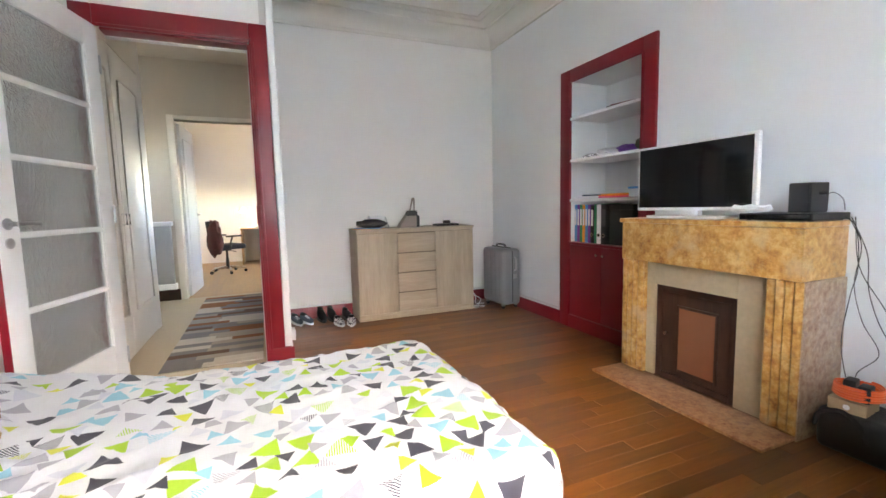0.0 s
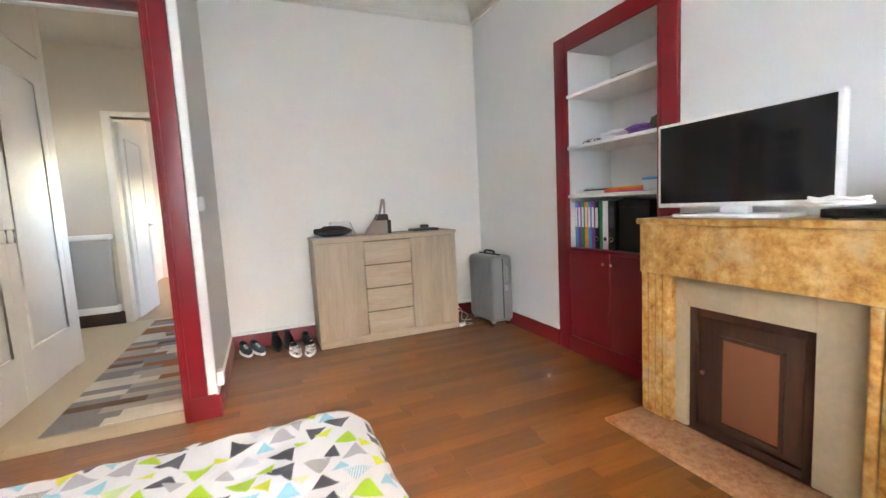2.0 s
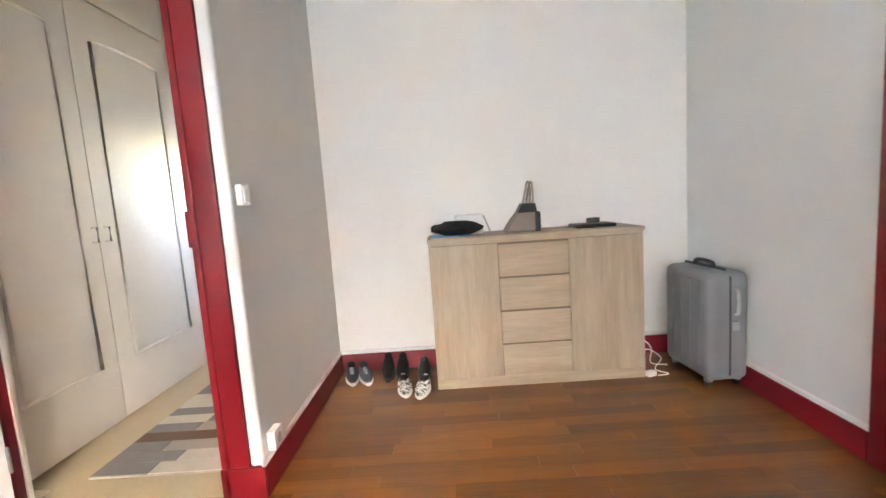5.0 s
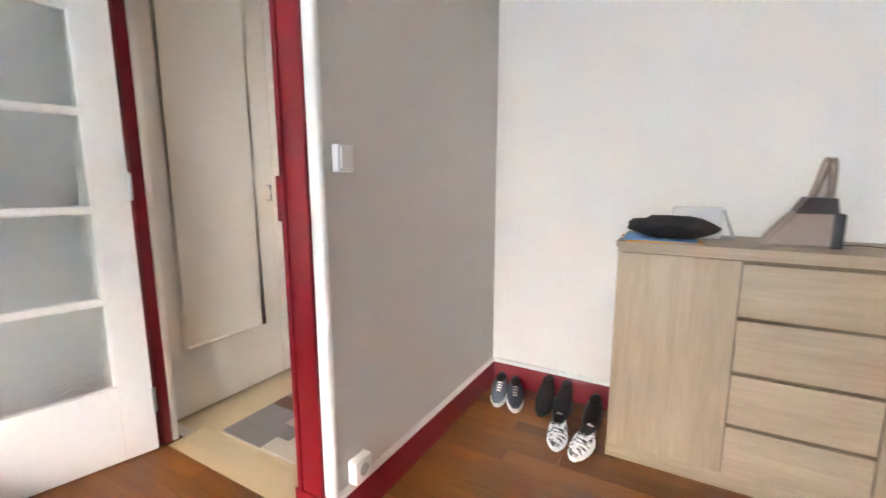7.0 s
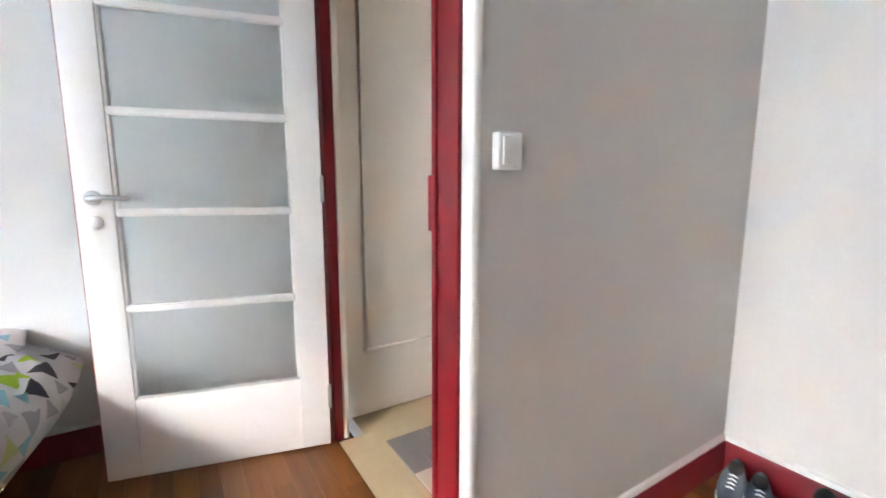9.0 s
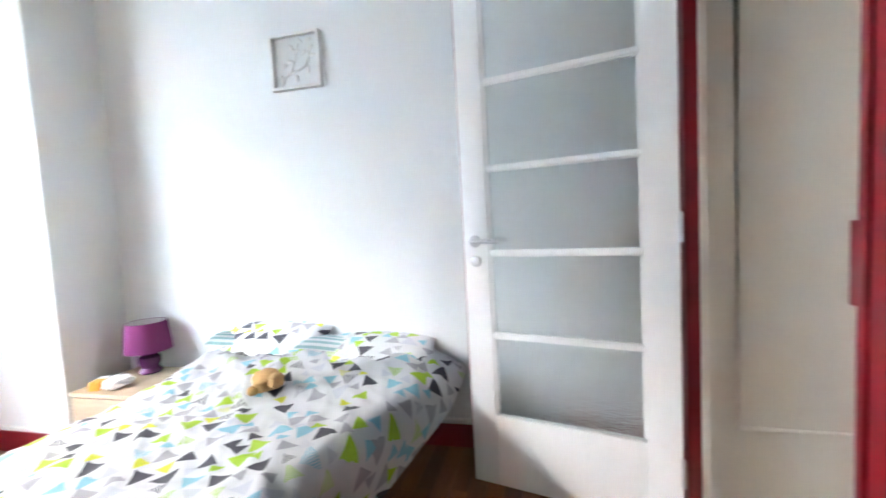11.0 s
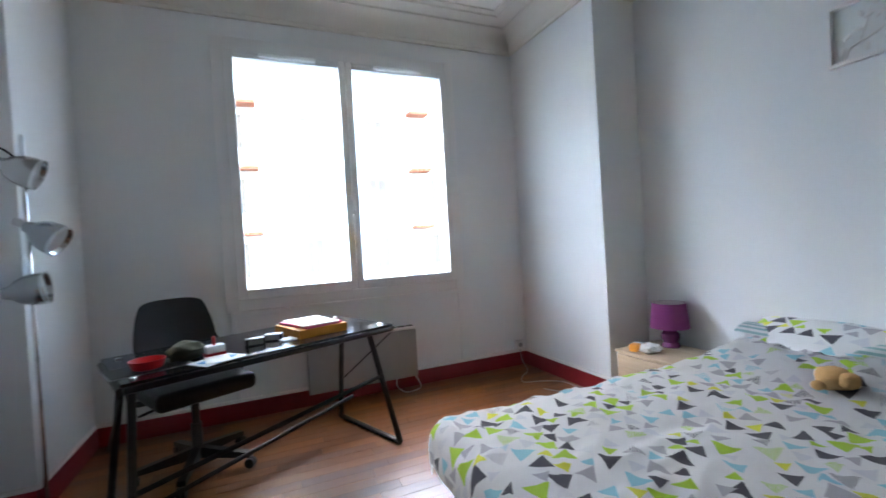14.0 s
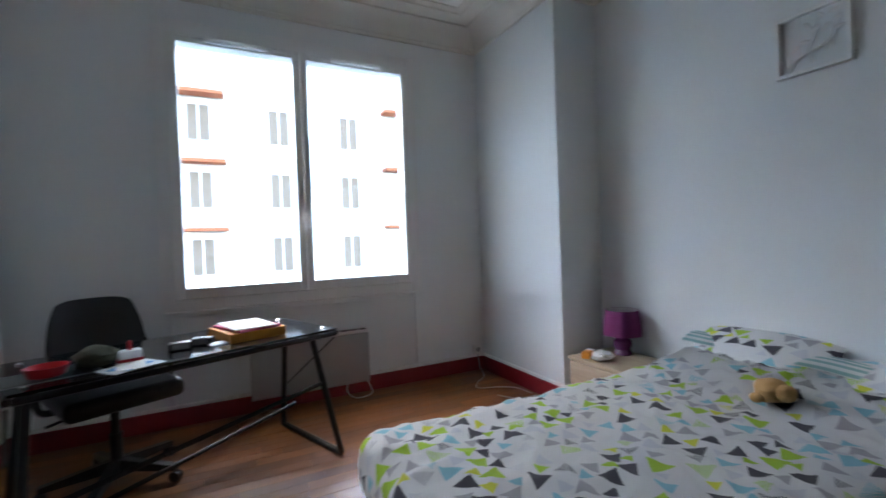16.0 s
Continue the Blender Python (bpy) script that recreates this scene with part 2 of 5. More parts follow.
PINK = plain("pink_card", (0.75, 0.10, 0.28), 0.6, vary=0.04)
REDPL = plain("bright_red", (0.60, 0.015, 0.02), 0.4, vary=0.05)
BLUE = plain("blue_card", (0.07, 0.30, 0.62), 0.5, vary=0.04)
PURP = plain("violet_card", (0.19, 0.06, 0.36), 0.5, vary=0.04)
GREEN = plain("green_card", (0.02, 0.26, 0.12), 0.5, vary=0.04)
TAUPE = plain("taupe_leather", (0.33, 0.26, 0.22), 0.5, grain=120, vary=0.08, relief=0.2)
NAVY = plain("navy_canvas", (0.07, 0.09, 0.12), 0.85, grain=220, vary=0.2, relief=0.3)
SPECK, _nt, _b = nodes_of("speckled_knit")
_nt.links.new(ramp(_nt, noise_n(_nt, coords(_nt), 75, 2), ((0.45, (0.03, 0.03, 0.035)), (0.52, (0.72, 0.72, 0.72)))), _b.inputs["Base Color"])
_b.inputs["Roughness"].default_value = 0.9
STRIPES, _nt, _b = nodes_of("teal_striped_cotton")
_w = node(_nt, "ShaderNodeTexWave", Scale=9.0, Distortion=0.4)
_w.bands_direction = "X"
_nt.links.new(coords(_nt), _w.inputs["Vector"])
_nt.links.new(ramp(_nt, _w.outputs["Fac"], ((0.4, (0.35, 0.55, 0.56)), (0.6, (0.78, 0.82, 0.83)))), _b.inputs["Base Color"])
_b.inputs["Roughness"].default_value = 0.85
RUGS = [plain("rug_" + n, c, 0.95, grain=260, vary=0.14, relief=0.7) for n, c in
        (("grey", (0.24, 0.22, 0.21)), ("cream", (0.60, 0.53, 0.44)), ("rust", (0.30, 0.12, 0.05)), ("taupe", (0.40, 0.34, 0.28)), ("brown", (0.16, 0.09, 0.06)))]
CARDBOARD = plain("cardboard", (0.42, 0.30, 0.18), 0.8, vary=0.08)
MILK = plain("pale_plastic_box", (0.70, 0.74, 0.76), 0.4, vary=0.03)
OLIVE = plain("olive_cloth", (0.10, 0.10, 0.06), 0.9, vary=0.3, relief=0.4)
FACADE = plain("facade_render", (0.80, 0.775, 0.73), 0.8, grain=6, vary=0.04, stain=0.3)
TERRA = plain("terracotta_band", (0.36, 0.10, 0.035), 0.8)
DARKGLASS = plain("window_dark", (0.20, 0.145, 0.105), 0.9)
ASPHALT = plain("asphalt", (0.06, 0.06, 0.06), 0.9, grain=20, vary=0.15)

VENT, _nt, _b = nodes_of("translucent_vent_plastic")
_t = node(_nt, "ShaderNodeBsdfTranslucent", Color=(0.9, 0.9, 0.88, 1))
_m = node(_nt, "ShaderNodeMixShader", Fac=0.6)
_b.inputs["Base Color"].default_value = (0.85, 0.85, 0.84, 1)
_nt.links.new(_b.outputs[0], _m.inputs[1])
_nt.links.new(_t.outputs[0], _m.inputs[2])
_nt.links.new(_m.outputs[0], _nt.nodes["Material Output"].inputs[0])

# ---- shaping ----
def finish(bm, material, name):
    me = bpy.data.meshes.new(name)
    bm.normal_update()
    bm.to_mesh(me)
    bm.free()
    for m in (material if isinstance(material, (list, tuple)) else [material]):
        me.materials.append(m)
    return me


def smooth(me, angle=40):
    me.shade_smooth()
    me.set_sharp_from_angle(angle=radians(angle))
    return me


def part(name, bm, material, parent=None, label="", soft=True):
    me = finish(bm, material, name)
    if soft:
        smooth(me)
    ob = new(name, me)
    if parent is not None:
        ob.parent = parent
    if label:
        ob["label"] = label
    return ob


def thing(name, label, category, at=(0, 0, 0), rz=0.0, group="", kind=""):
    ob = new(name)
    ob.empty_display_size = 0.05
    ob.matrix_basis = pose(*at, 0, 0, rz)
    return tagged(ob, label, category, group, kind)


def box(a, b, bev=0.004, seg=2, bm=None, m=None):
    """A box from corner a to corner b with rounded edges, added to bm."""
    t = bmesh.new()
    bmesh.ops.create_cube(t, size=1)
    for v in t.verts:
        v.co = [(a[i] + b[i]) / 2 + v.co[i] * (b[i] - a[i]) for i in range(3)]
    bev = min(bev, 0.45 * min(abs(b[i] - a[i]) for i in range(3)))
    if bev > 0:
        bmesh.ops.bevel(t, geom=t.edges[:], offset=bev, segments=seg, affect="EDGES", profile=0.6)
    return join(bm, t, m)


def join(bm, t, m=None):
    if m is not None:
        t.transform(m)
    if bm is None:
        return t
    me = bpy.data.meshes.new("tmp")
    t.to_mesh(me)
    t.free()
    bm.from_mesh(me)
    bpy.data.meshes.remove(me)
    return bm


def lathe(profile, n=24, bm=None, m=None):
    """A turned body: profile of (radius, height) from bottom to top."""
    t = bmesh.new()
    rings = []
    for r, z in profile:
        rings.append([t.verts.new((max(r, 1e-4) * math.cos(2 * math.pi * i / n), max(r, 1e-4) * math.sin(2 * math.pi * i / n), z)) for i in range(n)])
    for a, b in zip(rings, rings[1:]):
        for i in range(n):
            t.faces.new((a[i], a[(i + 1) % n], b[(i + 1) % n], b[i]))
    t.faces.new(rings[0][::-1])
    t.faces.new(rings[-1])
    return join(bm, t, m)


def tube(pts, r, n=8, bm=None, m=None):
    """A round bar along a line of points."""
    t = bmesh.new()
    pts = [Vector(p) for p in pts]
    rings = []
    for i, p in enumerate(pts):
        d = (pts[min(i + 1, len(pts) - 1)] - pts[max(i - 1, 0)]).normalized()
        q = d.to_track_quat("Z", "Y")
        rings.append([t.verts.new(p + q @ Vector((r * math.cos(2 * math.pi * k / n), r * math.sin(2 * math.pi * k / n), 0))) for k in range(n)])
    for a, b in zip(rings, rings[1:]):
        for k in range(n):
            t.faces.new((a[k], a[(k + 1) % n], b[(k + 1) % n], b[k]))
    t.faces.new(rings[0][::-1])
    t.faces.new(rings[-1])
    return join(bm, t, m)


def curve_pts(pts, n=8):
    """A smooth line through the given points."""
    p = [Vector(q) for q in pts]
    p = [2 * p[0] - p[1], *p, 2 * p[-1] - p[-2]]
    out = []
    for i in range(1, len(p) - 2):
        for k in range(n):
            t = k / n
            out.append(0.5 * (2 * p[i] + (p[i + 1] - p[i - 1]) * t + (2 * p[i - 1] - 5 * p[i] + 4 * p[i + 1] - p[i + 2]) * t * t
                              + (3 * p[i] - p[i - 1] - 3 * p[i + 1] + p[i + 2]) * t ** 3))
    out.append(p[-2])
    return out


def blob(centre, size, lumps=0.0, seed=0, sub=3, bm=None, m=None, flat=None):
    """A soft rounded body of the given half sizes, with lumps."""
    t = bmesh.new()
    bmesh.ops.create_icosphere(t, subdivisions=sub, radius=1)
    for v in t.verts:
        k = 1 + lumps * noise.noise(v.co * 2.3 + Vector((seed * 7.1, seed * 3.3, seed)))
        c = [centre[i] + v.co[i] * size[i] * k for i in range(3)]
        if flat is not None:
            c[2] = max(c[2], flat)
        v.co = c
    return join(bm, t, m)


def prism(outline, depth, axis="y", bm=None, m=None):
    """An outline of 2D points pushed through by depth: along y (points are x, z), x (y, z) or z (x, y)."""
    t = bmesh.new()
    put = {"y": lambda u, w, d: (u, d, w), "x": lambda u, w, d: (d, u, w), "z": lambda u, w, d: (u, w, d)}[axis]
    lo, hi = depth
    a = [t.verts.new(put(u, w, lo)) for u, w in outline]
    b = [t.verts.new(put(u, w, hi)) for u, w in outline]
    k = len(a)
    t.faces.new(a)
    t.faces.new(b[::-1])
    for i in range(k):
        t.faces.new((a[i], b[i], b[(i + 1) % k], a[(i + 1) % k]))
    bmesh.ops.recalc_face_normals(t, faces=t.faces[:])
    return join(bm, t, m)


def structure(name, boxes, material, label, category="wall", bev=0.0):
    bm = bmesh.new()
    for a, b in boxes:
        box(a, b, bev, bm=bm)
    ob = part(name, bm, material, soft=False)
    return tagged(ob, label, category, kind="structure")


# ---- the room's shell ----
H = 3.06
structure("wall_west", [((-0.68, -0.57, 0), (-0.53, 3.555, H))], WALL, "pale grey painted bedroom wall behind the bed")
structure("wall_pier_southwest", [((-0.53, -0.57, 0), (-0.14, 0.495, H))], WALL, "pale grey painted wall pier beside the window", bev=0.006)
structure("wall_pier_southeast", [((3.14, -0.57, 0), (3.333, 0.2, H))], WALL, "pale grey painted wall pier beside the desk", bev=0.006)
structure("wall_south", [((-0.68, -0.85, 0), (0.53, -0.57, H)), ((2.29, -0.85, 0), (3.9, -0.57, H)),
                         ((0.53, -0.85, 0), (2.29, -0.57, 0.82)), ((0.53, -0.85, 2.67), (2.29, -0.57, H))],
          WALL, "pale grey painted wall around the window")
structure("wall_east", [((3.333, -0.57, 0), (3.9, 2.62, H)), ((3.333, 3.40, 0), (3.9, 4.81, H)), ((3.333, 2.62, 2.15), (3.9, 3.40, H)),
                        ((3.72, 2.62, 0), (3.9, 3.40, 2.15))], WALL, "pale grey painted wall above the marble fireplace")
structure("wall_north", [((0.945, 4.81, 0), (3.9, 4.96, H))], WALL_WARM, "ivory white painted wall behind the sideboard")
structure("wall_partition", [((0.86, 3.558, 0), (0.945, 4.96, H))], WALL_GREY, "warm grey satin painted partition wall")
structure("wall_door", [((-0.68, 3.555, 0), (-0.06, 3.60, H)), ((0.815, 3.555, 0), (0.86, 3.665, H)), ((-0.06, 3.555, 2.25), (0.815, 3.665, H))],
          WALL_WARM, "white painted wall around the doorway")
structure("ceiling", [((-0.68, -0.85, H), (3.9, 4.96, H + 0.12))], CEIL, "off-white painted plaster ceiling", "ceiling")
tagged(part("floor", box((-0.68, -0.85, -0.12), (3.9, 3.62, -0.006), 0, bm=box((0.9, 3.62, -0.12), (3.9, 4.96, -0.006), 0)), JOINT, soft=False),
       "dark bed of the oiled oak parquet floor", "floor", kind="structure")


def run_of(profile, a, b, inward, bm):
    """A moulding of profile (out from the wall, height) along the wall from a to b; inward points into the room."""
    a, b, w = Vector((*a, 0)), Vector((*b, 0)), Vector((*inward, 0))
    along = (b - a).normalized()
    t = bmesh.new()
    ends = []
    for p in (a, b):
        ends.append([t.verts.new(p + w * u + Vector((0, 0, z))) for u, z in profile])
    k = len(profile)
    for i in range(k):
        t.faces.new((ends[0][i], ends[1][i], ends[1][(i + 1) % k], ends[0][(i + 1) % k]))
    t.faces.new(ends[0][::-1])
    t.faces.new(ends[1])
    bmesh.ops.recalc_face_normals(t, faces=t.faces[:])
    join(bm, t)


# cornice: a small fillet, a cove and a flat band on the ceiling
COVE = [(0, 2.87), (0.02, 2.87), (0.022, 2.895)] + [(0.03 + 0.12 * (1 - math.cos(i * math.pi / 16)), 2.90 + 0.12 * math.sin(i * math.pi / 16)) for i in range(9)] + [
    (0.17, 3.02), (0.172, 3.034), (0.30, 3.036), (0.305, 3.048), (0.36, 3.05), (0.365, H + 0.01), (0, H + 0.01)]
RUNS = [((0.945, 4.81), (3.333, 4.81), (0, -1)), ((3.333, 4.81), (3.333, 0.2), (-1, 0)), ((3.333, 0.2), (3.14, 0.2), (0, 1)),
        ((3.14, 0.2), (3.14, -0.57), (-1, 0)), ((3.14, -0.57), (-0.14, -0.57), (0, 1)), ((-0.14, -0.57), (-0.14, 0.495), (1, 0)),
        ((-0.14, 0.495), (-0.53, 0.495), (0, 1)), ((-0.53, 0.495), (-0.53, 3.555), (1, 0)), ((-0.53, 3.555), (0.945, 3.555), (0, -1)),
        ((0.945, 3.555), (0.945, 4.81), (1, 0))]
bm = bmesh.new()
for a, b, w in RUNS:
    run_of(COVE, a, b, w, bm)
tagged(part("cornice", bm, PLASTER), "off-white moulded plaster cornice under the ceiling", "cornice", kind="structure")

BASE = [(0, 0), (0.018, 0), (0.018, 0.105), (0.012, 0.118), (0, 0.12)]
STRIP = [(0, 0.12), (0.010, 0.12), (0.008, 0.138), (0, 0.145)]
red, strip = bmesh.new(), bmesh.new()
for a, b, w in [((0.945, 4.81), (3.333, 4.81), (0, -1)), ((3.333, 4.81), (3.333, 3.54), (-1, 0)), ((3.333, 1.40), (3.333, 0.2), (-1, 0)),
                ((3.333, 0.2), (3.14, 0.2), (0, 1)), ((3.14, 0.2), (3.14, -0.57), (-1, 0)), ((3.14, -0.57), (-0.14, -0.57), (0, 1)),
                ((-0.14, -0.57), (-0.14, 0.495), (1, 0)), ((-0.14, 0.495), (-0.53, 0.495), (0, 1)), ((-0.53, 0.495), (-0.53, 3.555), (1, 0)),
                ((0.945, 3.537), (0.945, 4.81), (1, 0))]:
    run_of(BASE, a, b, w, red)
    run_of(STRIP, a, b, w, strip)
tagged(part("baseboard", red, RED), "dark red painted wooden baseboard", "baseboard", kind="structure")
tagged(part("baseboard_trim", strip, WHITE), "ragged white filler line above the baseboard", "trim", kind="structure")

# ---- the doorway: red frame, white corner bead ----
frame_1 = thing("door_frame", "dark red painted wooden door frame", "door frame", kind="structure")
bm = box((0.787, 3.530, 0), (0.900, 3.556, 2.35), 0.008)
box((0.775, 3.50 + 0.05, 0), (0.815, 3.69, 2.22), 0.003, bm=bm)
box((0.80, 3.522, 0), (0.818, 3.534, 2.24), 0.004, bm=bm)
part("jamb", bm, RED, frame_1)
bm = box((-0.165, 3.530, 0), (-0.055, 3.556, 2.35), 0.008)
box((-0.075, 3.55, 0), (-0.055, 3.575, 2.22), 0.003, bm=bm)
part("jamb", bm, RED, frame_1)
part("reveal", box((-0.06, 3.577, 0), (-0.05, 3.598, 2.22), 0.003), CREAM, frame_1, "cream painted reveal")
bm = box((-0.055, 3.531, 2.225), (0.787, 3.555, 2.35), 0.008)
box((-0.03, 3.56, 2.215), (0.78, 3.69, 2.25), 0.003, bm=bm)
box((-0.04, 3.522, 2.24), (0.80, 3.534, 2.258), 0.004, bm=bm)
part("head", bm, RED, frame_1)
part("plinth_block", box((0.785, 3.522, 0), (0.962, 3.53, 0.13), 0.003, bm=box((0.900, 3.53, 0), (0.943, 3.555, 0.128), 0.002)), RED, frame_1)
bm = box((0.768, 3.62, 1.015), (0.776, 3.665, 1.15), 0.003)
box((0.780, 3.524, 1.015), (0.80, 3.531, 1.15), 0.003, bm=bm)
part("strike_plate", bm, RED, frame_1, "red painted lock keeper")
part("inner_bead", box((0.768, 3.655, 0), (0.778, 3.70, 2.215), 0.002, bm=box((-0.03, 3.66, 2.205), (0.768, 3.70, 2.216), 0.002)), WHITE, frame_1, "white painted stop")
tagged(part("corner_bead", box((0.902, 3.535, 0.13), (0.951, 3.562, H - 0.19), 0.012, 3), WHITE), "white painted wall corner bead with chipped edge", "trim", kind="structure")
tagged(part("threshold", box((-0.036, 3.547, -0.01), (0.774, 3.70, 0.003), 0.002), LINO), "beige lino strip in the doorway", "threshold", kind="structure")

# ---- glazed door leaf, standing open against the wall ----
LEAF_W, LEAF_H, LEAF_T = 0.82, 2.20, 0.038
leaf = thing("glazed_door", "white painted door with five rippled glass panes, standing open", "door", (-0.05, 3.512, 0.012), 180 + 75.5)
# in its own space the leaf runs along +x from the hinge
PANES = [0.311, 0.664, 1.017, 1.370, 1.722, 2.072]
S0, S1 = 0.115, 0.705
part("hinge_stile", box((0, -LEAF_T / 2, 0), (S0, LEAF_T / 2, LEAF_H), 0.004), WHITE, leaf)
part("edge_strip", box((LEAF_W - 0.002, -LEAF_T / 2 + 0.002, 0), (LEAF_W + 0.003, LEAF_T / 2 - 0.002, LEAF_H), 0.001), RED, leaf, "red painted door edge")
part("lock_stile", box((S1, -LEAF_T / 2, 0), (LEAF_W, LEAF_T / 2, LEAF_H), 0.004), WHITE, leaf)
part("bottom_rail", box((S0, -LEAF_T / 2 + 0.001, 0), (S1, LEAF_T / 2 - 0.001, PANES[0]), 0.003), WHITE, leaf)
part("top_rail", box((S0, -LEAF_T / 2 + 0.001, PANES[5] - 0.012), (S1, LEAF_T / 2 - 0.001, LEAF_H), 0.003), WHITE, leaf)
for z in PANES[1:5]:
    bm = box((S0, -0.012, z - 0.014), (S1, 0.012, z + 0.014), 0.003)
    box((S0, -0.017, z - 0.009), (S1, 0.017, z + 0.009), 0.004, bm=bm)
    part("glazing_bar", bm, WHITE, leaf)
for z0, z1 in zip(PANES, PANES[1:]):
    part("pane", box((S0 - 0.006, -0.003, z0), (S1 + 0.006, 0.003, z1), 0), FROST, leaf, "rippled privacy glass", soft=False).visible_shadow = False
    bm = bmesh.new()
    for side in (-1, 1):
        y0, y1 = sorted((side * 0.004, side * 0.013))
        for a, b in (((S0, z0 + 0.012), (S0 + 0.011, z1 - 0.014)), ((S1 - 0.011, z0 + 0.012), (S1, z1 - 0.014))):
            box((a[0], y0, a[1]), (b[0], y1, b[1]), 0.003, bm=bm)
    part("glazing_bead", bm, WHITE, leaf)
for side in (-1, 1):
    bm = lathe([(0.026, 0), (0.026, 0.006), (0.021, 0.009), (0.011, 0.01), (0.0105, 0.045)], 20, m=pose(0.765, side * LEAF_T / 2, 1.07, -90 * side, 0, 0))
    tube(curve_pts([(0.765, side * (LEAF_T / 2 + 0.045), 1.07), (0.74, side * (LEAF_T / 2 + 0.052), 1.071), (0.70, side * (LEAF_T / 2 + 0.05), 1.072), (0.645, side * (LEAF_T / 2 + 0.046), 1.068)]), 0.009, 10, bm)
    part("lever_handle", bm, STEEL, leaf, "brushed steel lever handle")
    bm = lathe([(0.024, 0), (0.024, 0.006), (0.019, 0.009), (0.006, 0.009)], 20, m=pose(0.765, side * LEAF_T / 2, 0.985, -90 * side, 0, 0))
    part("key_rose", bm, STEEL, leaf, "round steel lock rose")
for z in (0.22, 1.1, 1.98):
    part("hinge", lathe([(0.007, -0.05), (0.007, 0.05), (0.004, 0.056)], 10, m=pose(-0.002, LEAF_T / 2 + 0.003, z)), STEEL, leaf)

# ---- window ----
W0, W1, Z0, Z1 = 0.53, 2.29, 0.82, 2.67
win = thing("window_1", "white plastic two-casement window with trickle vents", "window", kind="structure")
bm = bmesh.new()
for a, b in (((0.475, 0.77), (0.555, 2.73)), ((2.265, 0.77), (2.345, 2.73)), ((0.555, 2.64), (2.265, 2.73)), ((0.555, 0.77), (2.265, 0.85))):
    box((a[0], -0.60, a[1]), (b[0], -0.548, b[1]), 0.006, bm=bm)
part("casing", bm, PVC, win)
for x0, x1 in ((0.555, 1.408), (1.412, 2.265)):
    g0, g1 = (0.602, 1.358) if x0 < 1 else (1.462, 2.203)
    bm = bmesh.new()
    for a, b in (((x0, 0.852), (g0, 2.638)), ((g1, 0.852), (x1, 2.638)), ((g0, 2.585), (g1, 2.598)), ((g0, 2.626), (g1, 2.638)), ((g0, 2.598), ((g0 + g1) / 2 - 0.19, 2.626)), (((g0 + g1) / 2 + 0.19, 2.598), (g1, 2.626)), ((g0, 0.852), (g1, 0.923))):
        box((a[0], -0.585, a[1]), (b[0], -0.535, b[1]), 0.006, bm=bm)
    sash = part("sash", bm, PVC, win)
    p = part("pane", box((g0 - 0.01, -0.568, 0.915), (g1 + 0.01, -0.562, 2.595), 0), GLASS, sash, soft=False)
    p.visible_shadow = False
    c = (g0 + g1) / 2
    bm = box((c - 0.2, -0.536, 2.596), (c + 0.2, -0.512, 2.626), 0.012, 3)
    part("trickle_vent", bm, VENT, win, "translucent white vent cover")
bm = box((1.392, -0.536, 1.36), (1.428, -0.522, 1.47), 0.006)
tube(curve_pts([(1.41, -0.522, 1.43), (1.41, -0.49, 1.43), (1.41, -0.485, 1.40), (1.41, -0.485, 1.31)]), 0.009, 10, bm)
part("window_handle", bm, WHITEPL, win)
bm = bmesh.new()
for a, b in (((0.50, 0.145), (0.535, 0.765)), ((2.285, 0.145), (2.32, 0.765)), ((0.535, 0.735), (2.285, 0.765))):
    box((a[0], -0.572, a[1]), (b[0], -0.560, b[1]), 0.004, bm=bm)
tagged(part("apron_trim", bm, WALL), "thin painted batten framing the wall below the window", "trim", kind="structure")
part("sill", box((0.50, -0.575, 0.755), (2.32, -0.535, 0.772), 0.005), PVC, win)

# ---- outside: street and the house across it ----
GZ = -9.0
tagged(part("ground", box((-900, -900, GZ - 0.3), (900, 900, GZ), 0), ASPHALT, soft=False), "grey asphalt street far below the window", "ground", kind="structure")
house = thing("apartment_building", "cream rendered apartment building with terracotta balcony edges", "building", (0, -22, GZ))
part("wall", box((-26, -10, 0), (26, 0, 20.5), 0), FACADE, house, soft=False)
part("roof", prism([(-10.6, 20.5), (0.6, 20.5), (-5, 22.0)], (-26.5, 26.5), "x"), TERRA, house, soft=False)
wm = finish(box((-0.55, -0.05, 0), (0.55, 0.03, 1.9), 0), DARKGLASS, "window_glass")
fm = bmesh.new()
for a, b in (((-0.62, -0.05), (-0.5, 1.95)), ((0.5, -0.05), (0.62, 1.95)), ((-0.5, 1.85), (0.5, 1.95)), ((-0.5, -0.05), (0.5, 0.05)), ((-0.04, 0.05), (0.04, 1.85))):
    box((a[0], 0.0, a[1]), (b[0], 0.08, b[1]), 0, bm=fm)
fm = finish(fm, WHITEPL, "window_frame")
for row in range(5):
    for col in range(-6, 7):
        w = new("window", wm)
        w.parent, w.location = house, (-0.8 + col * 3.8, 0, 15.7 - 3.4 * row)
        f = new("frame", fm)
        f.parent = w
for row in range(5):
    for x0, x1 in ((-17, -13.5), (1.8, 5.5), (-7.8, -6.6)):
        part("balcony", box((x0, 0, 17.95 - 3.4 * row), (x1, 0.8, 18.12 - 3.4 * row), 0), TERRA, house, soft=False)

